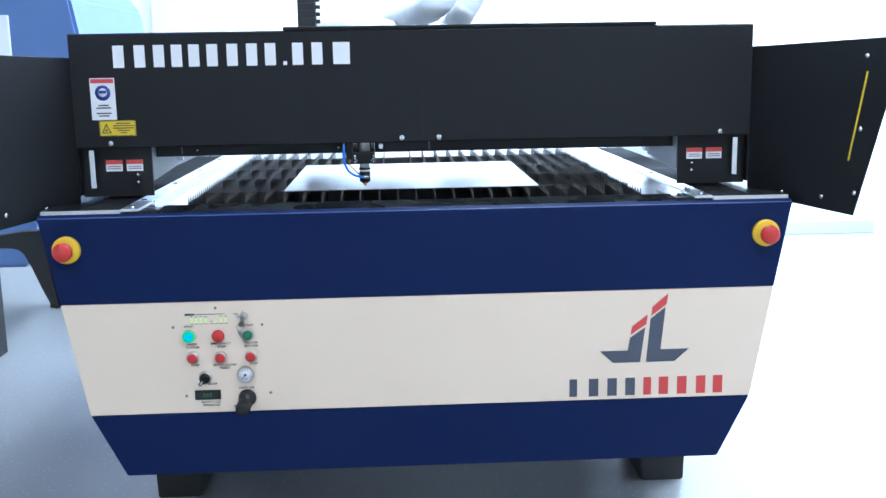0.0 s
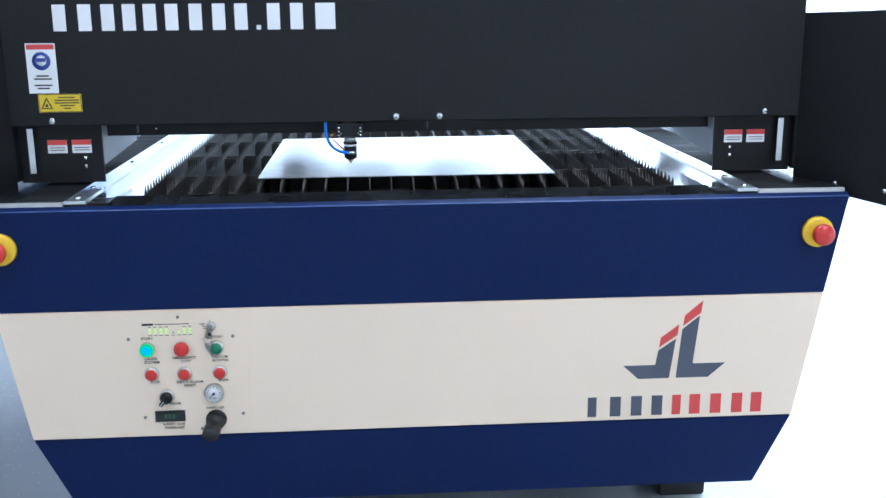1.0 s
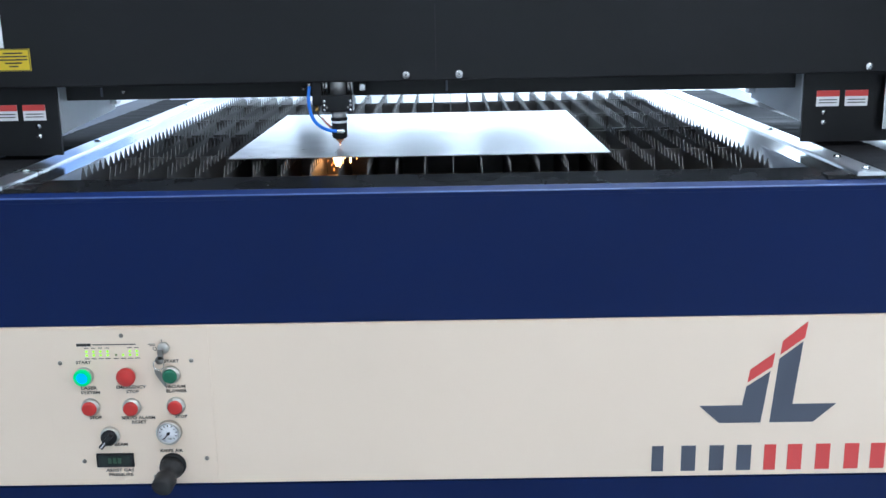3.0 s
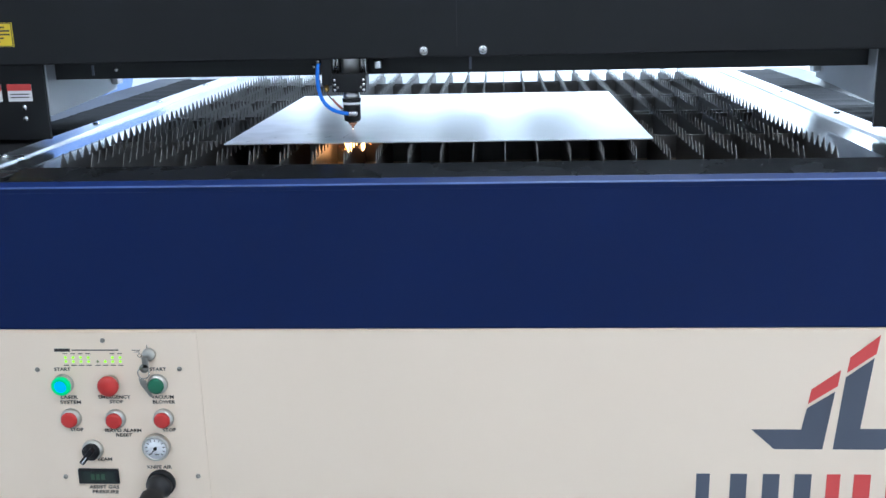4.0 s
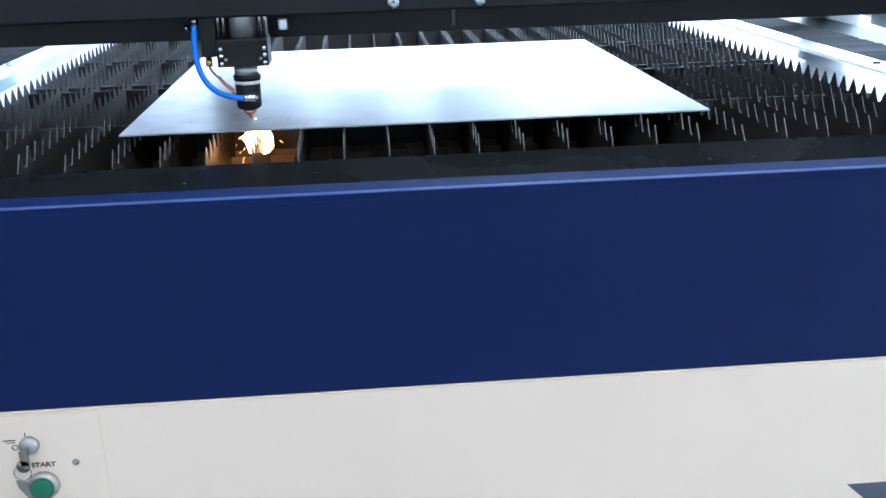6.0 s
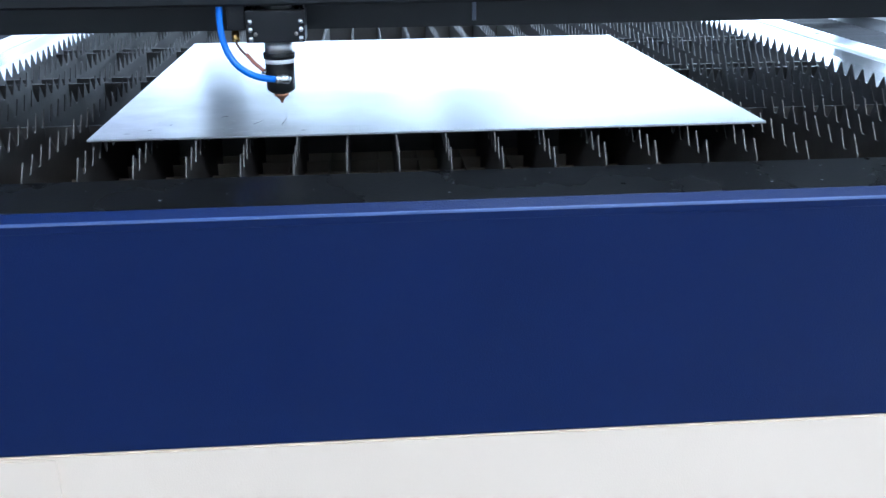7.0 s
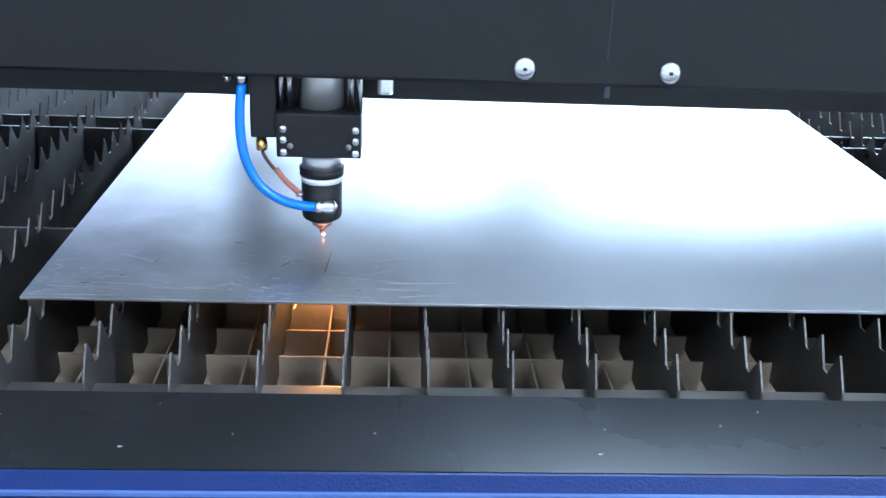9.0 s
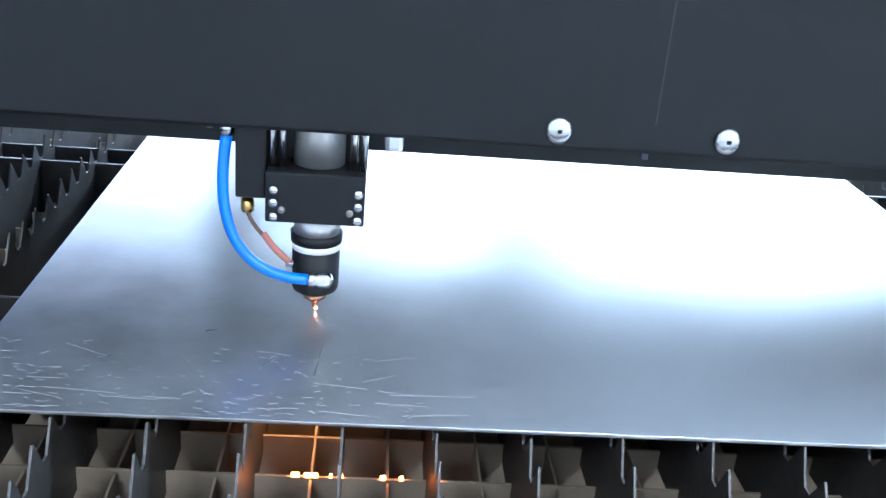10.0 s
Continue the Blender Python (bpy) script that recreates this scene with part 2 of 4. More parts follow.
single("wall_east", box(B(), RX1, RX1 + 0.15, RY0, RY1, 0, CEILING_Z), WALL, "plain white painted wall", "wall", kind="structure")
single("wall_panel", box(B(), -1.43, -1.0, RY1 - 0.06, RY1 - 0.0005, 0.09, CEILING_Z - 0.001, 0.004), GREY_WALL, "pale grey flat pilaster on the white wall", "wall panel", kind="structure")
single("baseboard", box(B(), RX0, RX1, RY1 - 0.012, RY1 - 0.0005, 0.001, 0.08, 0.003), GREY, "light grey skirting along the wall", "baseboard", kind="structure")

for lx, ly, watts, tone in LIGHTS:
    cl = thing("ceiling_light", (lx, ly, CEILING_Z), "assumed flat white LED panel under the ceiling, out of view", "ceiling light", "ceiling lights")
    f = box(B(), lx - 0.31, lx + 0.31, ly - 0.6, ly + 0.6, CEILING_Z - 0.03, CEILING_Z, 0.004)
    part("housing", f, GREY, cl)
    part("diffuser", box(B(), lx - 0.29, lx + 0.29, ly - 0.58, ly + 0.58, CEILING_Z - 0.036, CEILING_Z - 0.03), PANEL_LIT, cl, "lit white diffuser")

# ---- the laser cutter: body ----
BED_Z = 0.77
LEN = 1.32
cutter = thing("laser_cutter", (0, 0.6, 0), "large blue and cream laser cutting table with spiked slats, switched on", "laser cutter")


def half(z):
    """Half width of the tapered body at height z."""
    if z > 0.339:
        return 0.72 + (z - 0.339) / (0.77 - 0.339) * 0.077
    return 0.652 + (z - 0.2) / 0.139 * 0.068


def band(z0, z1, y0, y1, bevel=0.0):
    bm = B()
    prism(bm, [(-half(z0), z0), (half(z0), z0), (half(z1), z1), (-half(z1), z1)], "y", y0, y1)
    if bevel:
        bmesh.ops.bevel(bm, geom=bm.edges[:], offset=bevel, segments=2, affect="EDGES")
    return bm


part("upper_shell", band(0.5865, 0.7644, 0.0, 0.0166, 0.0003), BLUE, cutter, "dark blue powder-coated front panel")
part("front_panel", band(0.34, 0.5855, -0.001, 0.03, 0.0015), CREAM, cutter, "cream powder-coated front panel")
part("lower_shell", band(0.2, 0.339, 0.0, 0.03, 0.002), BLUE, cutter, "dark blue powder-coated lower panel")
for sx in (-1, 1):
    bm = B()
    prof = [(half(0.2), 0.2), (half(0.339), 0.339), (half(0.757), 0.757), (half(0.757) - 0.02, 0.757), (half(0.339) - 0.02, 0.339), (half(0.2) - 0.02, 0.2)]
    prism(bm, [(sx * a, b) for a, b in prof], "y", 0.0305, LEN)
    part("side_panel", bm, BLUE, cutter)
part("back_panel", band(0.2, 0.757, LEN, LEN + 0.02), BLUE, cutter)
part("bottom_panel", box(B(), -half(0.2) + 0.02, half(0.2) - 0.02, 0.03, LEN, 0.2, 0.215), BLUE, cutter)
LIP_Z, BEAM_Y, BEAM_Z = 0.7772, 0.059, 0.7862
bm = B()
prism(bm, [(0.0, 0.7645), (0.0, 0.7698), (0.0005, 0.7709), (0.0014, 0.7718), (0.0075, LIP_Z - 0.0004), (0.0085, LIP_Z), (0.0085, 0.7645)], "x", -half(BED_Z), half(BED_Z))
part("front_lip", bm, BLUE, cutter, "folded blue edge along the front of the bed")
bm = prism(B(), [(0.0088, 0.7575), (0.0088, LIP_Z + 0.0004), (BEAM_Y - 0.0012, BEAM_Z), (BEAM_Y, BEAM_Z - 0.001), (BEAM_Y, 0.7575)], "x", -0.5475, 0.5475)
# Highlight on the lip's bend, put in as a strip of paler blue.
part("edge_highlight", prism(B(), [(-0.0002, 0.7699), (0.0004, 0.7712), (0.0014, 0.772), (0.0014, 0.7712), (0.0006, 0.7702)], "x", -half(BED_Z) + 0.001, half(BED_Z) - 0.001), EDGE_GLINT, cutter, "pale highlight line along the bend of the blue front edge")
beam = part("front_beam", bm, BLACK_TOP, cutter, "scuffed glossy black beam across the front of the bed")
for sx in (-1, 1):
    part("beam_end", box(B(), min(sx * 0.548, sx * 0.793), max(sx * 0.548, sx * 0.793), 0.0088, 0.083, 0.7575, 0.7735, 0.002), BLACK_TOP, cutter)
rc = random.Random(21)
for k in range(26):
    x, y = rc.uniform(-0.42, 0.42), rc.uniform(0.012, 0.055)
    z = LIP_Z + 0.0004 + (y - 0.0088) / (BEAM_Y - 0.01) * (BEAM_Z - LIP_Z - 0.0004)
    a, ln, w = rc.uniform(0, 3.14), rc.uniform(0.0004, 0.0022), rc.uniform(0.0001, 0.0004)
    ux, uy = math.cos(a), 0.5 * math.sin(a)
    part("paint_chip", prism(B(), [(x - uy * w, y + ux * w), (x + ux * ln, y + uy * ln), (x + uy * w, y - ux * w)], "z", z - 0.0006, z + 0.0003), GREY, beam)
for sx in (-1, 1):
    fb = prism(B(), [(sx * 0.548, 0.2), (sx * 0.683, 0.2), (sx * 0.676, 0.0), (sx * 0.566, 0.0)], "y", 0.33, 0.54)
    bmesh.ops.bevel(fb, geom=[ed for ed in fb.edges if abs(ed.verts[0].co.z - ed.verts[1].co.z) > 0.1], offset=0.006, segments=2, affect="EDGES")
    part("foot", fb, RUBBER, cutter, "black tapered steel foot")
    fb = box(B(), -0.068, 0.068, LEN - 0.3, LEN - 0.1, 0.0, 0.2, 0.004)
    bmesh.ops.translate(fb, vec=(sx * 0.505, 0, 0), verts=fb.verts)
    part("foot", fb, RUBBER, cutter)

# bed: tray under the grating, side trays, rails, bellows, all flush with the front beam
part("scrap_tray", box(B(), -0.62, 0.62, 0.05, LEN - 0.05, 0.55, 0.56), BLACK_TOP, cutter, "dark scrap tray under the slats")
for sx in (-1, 1):
    def side(a, b):
        return (min(sx * a, sx * b), max(sx * a, sx * b))
    bm = prism(B(), [(sx * 0.505, 0.66), (sx * 0.505, 0.770), (sx * 0.547, 0.7805), (sx * 0.550, 0.7815), (sx * 0.588, 0.7835), (sx * 0.588, 0.66)], "y", BEAM_Y + 0.001, LEN - 0.02)
    part("side_tray", bm, TRAY, cutter, "bright galvanised side tray beside the slats")
    part("corner_cover", box(B(), *side(0.548, 0.588), 0.0088, BEAM_Y + 0.0005, 0.7735, 0.7832, 0.001), BLACK_TOP, cutter)
    part("rail_support", box(B(), *side(0.5885, 0.626), 0.0092, LEN - 0.02, 0.7738, 0.7812), BLACK_TOP, cutter)
    bm = prism(B(), [(sx * 0.5885, 0.7814), (sx * 0.5885, 0.7855), (sx * 0.590, 0.787), (sx * 0.625, 0.787), (sx * 0.627, 0.7855), (sx * 0.627, 0.7814)], "y", 0.009, LEN - 0.02)
    rail = part("edge_rail", bm, ALU, cutter, "bare aluminium edge rail with bolts")
    for k in range(6):
        part("bolt", spin(B(), (sx * 0.608, 0.03 if k < 1 else 0.135 + 0.32 * (k - 1), 0.7872), (0, 0, 1), [(0, 0.006), (0.002, 0.006), (0.004, 0.004), (0.004, 0.0)], 10), STEEL, rail)
    zig = [(0.0165, 0.7738)]
    for k in range(161):
        zig.append((0.0165 + (LEN - 0.07) * k / 160, 0.7845 + (0.003 if k % 2 else 0.0) + random.uniform(-0.0008, 0.0008)))
    zig.append((zig[-1][0], 0.7738))
    bm = prism(B(), zig, "x", sx * 0.628, sx * 0.709)
    bmesh.ops.triangulate(bm, faces=[f for f in bm.faces if len(f.verts) > 4])
    part("bellows", bm, BELLOWS, cutter, "pleated black bellows over the drive rail")
    part("outer_rail", box(B(), *side(0.71, 0.792), 0.0165, LEN, 0.7738, 0.7852, 0.003), BLACK, cutter, "black outer guide rail")
    part("rail_cap", box(B(), *side(0.628, 0.792), 0.0092, 0.0158, 0.7738, 0.7848, 0.001), SATIN, cutter, "bare metal strip along the rail front")

# Hanging cable and the wing flange's shadow, shaped together as one black solid.
bm = prism(B(), [(-0.915, 0.704), (-0.915, 0.728), (-0.85, 0.738), (-0.80, 0.74), (-0.80, 0.69), (-0.793, 0.64), (-0.782, 0.567), (-0.796, 0.572), (-0.812, 0.606), (-0.833, 0.662), (-0.849, 0.695), (-0.866, 0.703)], "y", 0.045, 0.075)
bmesh.ops.bevel(bm, geom=[e for e in bm.edges if abs(e.verts[0].co.y - e.verts[1].co.y) > 0.01], offset=0.004, segments=2, affect="EDGES")
bmesh.ops.triangulate(bm, faces=[f for f in bm.faces if len(f.verts) > 4])
part("cable_and_shade", bm, RUBBER, cutter, "black strip beside the body, a hanging cable with the wing's shade")

# emergency stops
for sx in (-1, 1):
    es = part("emergency_stop", spin(B(), (sx * 0.74, -0.0005, 0.705), (0, -1, 0), [(0, 0.029), (0.008, 0.029), (0.011, 0.026), (0.011, 0.0)], 32), YELLOW, cutter, "yellow collar with a red mushroom button")
    part("stem", spin(B(), (sx * 0.74, -0.011, 0.705), (0, -1, 0), [(0, 0.012), (0.012, 0.012)], 20), BLACK, es)
    part("button", spin(B(), (sx * 0.74, -0.0225, 0.705), (0, -1, 0), [(0, 0.015), (0.003, 0.019), (0.013, 0.02), (0.018, 0.017), (0.02, 0.0)], 28), RED, es, "red mushroom push button")

# ---- control panel ----
PY = -0.0024
cp = part("control_panel", box(B(), -0.553, -0.318, PY, -0.0011, 0.348, 0.5825, 0.0003), CREAM, cutter, "cream control plate with buttons, gauge and display")
for sx, sz in ((-0.532, 0.532), (-0.441, 0.572), (-0.344, 0.533), (-0.333, 0.381), (-0.513, 0.379), (-0.41, 0.353)):
    part("screw", spin(B(), (sx, PY, sz), (0, -1, 0), [(0, 0.0032), (0.0012, 0.0029), (0.002, 0.0018), (0.002, 0)], 12), DULL, cp)


def push_button(x, z, cap, name, ring=BEZEL, r=0.0135):
    part("bezel", spin(B(), (x, PY, z), (0, -1, 0), [(0, r), (0.002, r), (0.006, r - 0.0012), (0.006, 0.0)], 28), ring, cp, "bright metal bezel")
    part(name, spin(B(), (x, PY - 0.006, z), (0, -1, 0), [(0, r - 0.0035), (0.002, r - 0.0028), (0.0045, r - 0.0034), (0.0055, r - 0.006), (0.0058, 0.0)], 28), cap, cp)


push_button(-0.499, 0.5125, CYAN_LIT, "start_button")
part("lit_ring", spin(B(), (-0.499, PY - 0.0063, 0.5125), (0, -1, 0), [(0, 0.0126), (0.0045, 0.0126), (0.0056, 0.0106), (0.006, 0.0080), (0.0, 0.0080)], 28), GREEN_LIT, cp, "glowing green ring")
push_button(-0.3745, 0.5125, GREEN, "start_button")
push_button(-0.4945, 0.4645, RED, "stop_button")
push_button(-0.435, 0.4635, RED, "reset_button")
push_button(-0.371, 0.4645, RED, "stop_button")
part("bezel", spin(B(), (-0.4365, PY, 0.513), (0, -1, 0), [(0, 0.011), (0.006, 0.011)], 24), BEZEL, cp)
part("emergency_button", spin(B(), (-0.4365, PY - 0.006, 0.513), (0, -1, 0), [(0, 0.012), (0.002, 0.0134), (0.006, 0.0136), (0.009, 0.011), (0.01, 0.0)], 28), RED, cp, "red mushroom push button")
# rotary switch
part("bezel", spin(B(), (-0.4705, PY, 0.4195), (0, -1, 0), [(0, 0.014), (0.003, 0.014), (0.006, 0.0125), (0.006, 0)], 28), BEZEL, cp)
bm = spin(B(), (-0.4705, PY - 0.006, 0.4195), (0, -1, 0), [(0, 0.0112), (0.005, 0.0112), (0.007, 0.0)], 24)
kn = box(B(), -0.0035, 0.0035, -0.008, 0.0, -0.0165, 0.009, 0.0015)
bmesh.ops.rotate(kn, cent=(0, 0, 0), matrix=Matrix.Rotation(radians(40), 3, "Y"), verts=kn.verts)
bmesh.ops.translate(kn, vec=(-0.4705, PY - 0.011, 0.4195), verts=kn.verts)
part("switch_base", bm, BLACK, cp)
part("switch_lever", kn, BLACK, cp, "black turn lever")
pl = box(B(), -0.0007, 0.0007, -0.0003, 0.0, -0.0145, -0.004)
bmesh.ops.rotate(pl, cent=(0, 0, 0), matrix=Matrix.Rotation(radians(40), 3, "Y"), verts=pl.verts)
bmesh.ops.translate(pl, vec=(-0.4705, PY - 0.019, 0.4195), verts=pl.verts)
part("pointer_line", pl, WHITE_INK, cp)
# key switch with hanging keys
part("key_switch", spin(B(), (-0.3815, PY, 0.5535), (0, -1, 0), [(0, 0.0085), (0.003, 0.0085), (0.006, 0.007), (0.006, 0)], 24), BEZEL, cp)
bm = box(B(), -0.388, -0.380, PY - 0.012, PY - 0.0105, 0.538, 0.5535, 0.0007)
spin(bm, (-0.386, PY - 0.0105, 0.538), (0, -1, 0), [(0, 0.006), (0.0015, 0.006)], 18)
part("key", bm, DULL, cp, "small dull metal key in the switch")
ring = [Vector((-0.3885 + 0.0075 * math.cos(a), PY - 0.009, 0.5305 + 0.0075 * math.sin(a))) for a in (2 * math.pi * k / 20 for k in range(21))]
part("key_ring", tube(B(), ring, 0.0007, 6), STEEL, cp)
bm = prism(B(), [(-0.395, 0.524), (-0.386, 0.5205), (-0.3795, 0.5), (-0.382, 0.498), (-0.3935, 0.516)], "y", PY - 0.0105, PY - 0.009)
part("key", bm, DULL, cp)
# gauge
part("gauge_case", spin(B(), (-0.384, PY, 0.4245), (0, -1, 0), [(0, 0.0182), (0.007, 0.0182), (0.009, 0.0172), (0.0095, 0.0152), (0.007, 0.015), (0.007, 0)], 36), BEZEL, cp, "grey steel gauge case")
ga = part("gauge_dial", spin(B(), (-0.384, PY - 0.0072, 0.4245), (0, -1, 0), [(0, 0.0148), (0.0006, 0.0148), (0.0006, 0)], 32), WHITE_INK, cp, "white dial with black scale marks")
bm = B()
for k in range(11):
    a = radians(225 - 27 * k)
    tk = box(B(), 0.0102, 0.0132, -0.0003, 0, -0.0005, 0.0005)
    bmesh.ops.rotate(tk, cent=(0, 0, 0), matrix=Matrix.Rotation(-a, 3, "Y"), verts=tk.verts)
    bmesh.ops.translate(tk, vec=(-0.384, PY - 0.0079, 0.4245), verts=tk.verts)
    tmp = bpy.data.meshes.new("tmp")
    tk.to_mesh(tmp)
    bm.from_mesh(tmp)
    bpy.data.meshes.remove(tmp)
    tk.free()
box(bm, -0.3855, -0.3795, PY - 0.0085, PY - 0.0079, 0.4155, 0.4165)
part("scale_marks", bm, TEXT_INK, cp)
nd = box(B(), -0.011, 0.0035, -0.0006, 0, -0.0006, 0.0006)
bmesh.ops.rotate(nd, cent=(0, 0, 0), matrix=Matrix.Rotation(radians(-50), 3, "Y"), verts=nd.verts)
bmesh.ops.translate(nd, vec=(-0.384, PY - 0.0088, 0.4245), verts=nd.verts)
spin(nd, (-0.384, PY - 0.0085, 0.4245), (0, -1, 0), [(0, 0.0025), (0.001, 0.0025)], 12)
part("needle", nd, BLACK, cp)
# display
part("display_frame", box(B(), -0.4945, -0.4395, PY - 0.003, PY, 0.370, 0.3915, 0.0012), BLACK, cp, "black digital display, dim")
part("display_glass", box(B(), -0.490, -0.444, PY - 0.0036, PY - 0.003, 0.373, 0.3885), SCREEN, cp)
for k in range(3):
    part("digit", box(B(), -0.477 + 0.007 * k, -0.472 + 0.007 * k, PY - 0.0039, PY - 0.0036, 0.3765, 0.385), DIGIT, cp)
# regulator knob pointing out and down
d = Vector((-0.12, -1, -0.28)).normalized()
part("regulator_base", spin(B(), (-0.383, PY, 0.3715), (0, -1, 0), [(0, 0.019), (0.004, 0.019), (0.006, 0.015)], 28), BLACK, cp)
part("regulator_knob", spin(B(), (-0.383, PY - 0.004, 0.3715), d, [(0, 0.0165), (0.008, 0.0175), (0.012, 0.013), (0.024, 0.0125), (0.027, 0.0155), (0.045, 0.015), (0.048, 0.0125), (0.0485, 0)], 26), RUBBER, cp, "black regulator knob")
# LEDs and small unreadable captions
for k, lit in zip((0, 1, 2, 3, 4, 5, 6, 7), (2, 2, 2, 2, -1, 1, 2, 2)):
    lx = -0.4925 + 0.01 * k + (0.002 if k > 3 else 0)
    for r in range(2):
        on = r < lit
        if lit == -1 and r == 1 or lit == 1 and r == 1:
            continue
        part("led", spin(B(), (lx, PY, 0.5432 + 0.0055 * r), (0, -1, 0), [(0, 0.0017), (0.0008, 0.0016), (0.0013, 0.001), (0.0014, 0)], 12), LED_LIT if on else LED_OFF, cp)
    part("caption", box(B(), lx - 0.0035, lx + 0.0035, PY - 0.0004, PY, 0.5375, 0.5385), TEXT_INK, cp)
    if k < 4 or k > 5:
        part("caption", box(B(), lx - 0.003, lx + 0.003, PY - 0.0004, PY, 0.5535, 0.5545), TEXT_INK, cp)
part("caption", box(B(), -0.506, -0.4855, PY - 0.0004, PY, 0.5568, 0.5610), TEXT_INK, cp)
part("caption", box(B(), -0.483, -0.4215, PY - 0.0004, PY, 0.5582, 0.5596), TEXT_INK, cp)
part("caption", box(B(), -0.404, -0.393, PY - 0.0004, PY, 0.5582, 0.559), TEXT_INK, cp)
part("caption", box(B(), -0.4015, -0.394, PY - 0.0004, PY, 0.556, 0.5567), TEXT_INK, cp)
part("key_mark", box(B(), -0.3845, -0.3837, PY - 0.0004, PY, 0.5612, 0.5655), TEXT_INK, cp)
zero = [Vector((-0.3945 + 0.0026 * math.cos(a), PY - 0.0002, 0.5515 + 0.0026 * math.sin(a))) for a in (2 * math.pi * k / 16 for k in range(17))]
part("key_mark", tube(B(), zero, 0.0004, 6), TEXT_INK, cp)
for txt, x, z, w in (("START", -0.4985, 0.5305, 0.0215), ("START", -0.3725, 0.5305, 0.0215), ("LASER", -0.4945, 0.4915, 0.0225), ("SYSTEM", -0.493, 0.4845, 0.0275),
                     ("EMERGENCY", -0.434, 0.492, 0.0425), ("STOP", -0.432, 0.485, 0.0175), ("VACUUM", -0.370, 0.492, 0.0295), ("BLOWER", -0.369, 0.485, 0.0295),
                     ("STOP", -0.4895, 0.4455, 0.0175), ("SERVO ALARM", -0.4275, 0.4445, 0.049), ("RESET", -0.427, 0.4378, 0.0215), ("STOP", -0.3655, 0.4455, 0.0175),
                     ("RED BEAM", -0.465, 0.403, 0.036), ("KNIFE AIR", -0.384, 0.392, 0.0325), ("ASSIST GAS", -0.462, 0.362, 0.041), ("PRESSURE", -0.461, 0.355, 0.0355)):
    words("lettering", txt, 0.0047, x, PY - 0.0004, z, TEXT_INK, cp, w)

# emblem and name strip on the cream panel
LY0, LY1 = -0.0016, -0.0009
em = part("emblem", prism(B(), [(0.384, 0.4505), (0.4455, 0.4505), (0.4505, 0.4795), (0.4835, 0.502), (0.4735, 0.4235), (0.4135, 0.4235)], "y", LY0, LY1), DARK_INK, cutter, "slate and red abstract emblem")
part("emblem_piece", prism(B(), [(0.4865, 0.4235), (0.5495, 0.4235), (0.581, 0.4515), (0.518, 0.4515), (0.5275, 0.5465), (0.495, 0.521)], "y", LY0, LY1), DARK_INK, em)
part("emblem_piece", prism(B(), [(0.4515, 0.4855), (0.4545, 0.505), (0.4885, 0.5305), (0.486, 0.5095)], "y", LY0, LY1), RED_INK, em)
part("emblem_piece", prism(B(), [(0.496, 0.527), (0.4985, 0.5475), (0.5325, 0.5765), (0.5295, 0.5525)], "y", LY0, LY1), RED_INK, em)
LOGO_X = [0.318, 0.361, 0.402, 0.442, 0.482, 0.516, 0.557, 0.599, 0.637]
for k, lx in enumerate(LOGO_X):
    w = 0.021 if k not in (0, 4) else 0.017
    bar = box(B(), lx, lx + w, LY0, LY1, 0.3485, 0.3885)
    part("name_bar", bar, DARK_INK if k < 4 else RED_INK, em)

# ---- slats and grating ----
PITCH, X0 = 0.041, -0.006
SHOULDER = 0.7865


def slat_mesh(y0, y1, seed):
    """A tall steel strip whose top edge is a row of pointed teeth, some of them blunt or leaning."""
    rnd = random.Random(seed)
    pts = [(y0, 0.744), (y0, SHOULDER - 0.006), (y0 + 0.002, SHOULDER)]
    y = y0 + 0.011
    while y < y1 - 0.02:
        h = 0.8016 - max(0.0, rnd.gauss(0.0, 0.0012))
        lean = rnd.gauss(0, 0.0007)
        pts += [(y - 0.0096, SHOULDER), (y - 0.0005 + lean, h), (y + 0.0005 + lean, h), (y + 0.0096, SHOULDER)]
        y += 0.0245 + rnd.uniform(-0.001, 0.001)
    pts += [(y1, SHOULDER), (y1, 0.744)]
    bm = B()
    prism(bm, pts, "x", -0.00055, 0.00055)
    bmesh.ops.triangulate(bm, faces=[f for f in bm.faces if len(f.verts) > 4])
    me = bpy.data.meshes.new("slat")
    bmesh.ops.translate(bm, vec=-origin(cutter), verts=bm.verts)
    bm.to_mesh(me)
    bm.free()
    me.materials.append(SLAT)
    return me


variants = [slat_mesh(BEAM_Y + 0.0015, LEN - 0.06, s) for s in range(5)]
for k in range(-12, 13):
    s = new("slat", variants[k % 5])
    s.parent = cutter
    s.location = (X0 + PITCH * k, random.uniform(0.0, 0.005), random.uniform(-0.0008, 0.0006))
for y in (0.262, 0.498, 0.534, 0.742, 0.778, 1.04, 1.076):
    part("cross_bar", box(B(), -0.502, 0.502, y - 0.0013, y + 0.0013, 0.752, SHOULDER - 0.0005), SLAT, cutter, "plain steel bar locked across the slats")
part("beam_ledge", box(B(), -0.502, 0.502, BEAM_Y + 0.0005, BEAM_Y + 0.024, 0.7585, 0.776, 0.0006), DULL, cutter, "bare steel ledge behind the front beam")
for r in range(25):
    y = 0.150 + 0.0355 * r
    bm = box(B(), -0.502, 0.502, y, y + 0.0016, 0.668, 0.755 - 0.0015 * (r % 2))
    part("grate_strip", bm, RUST, cutter)
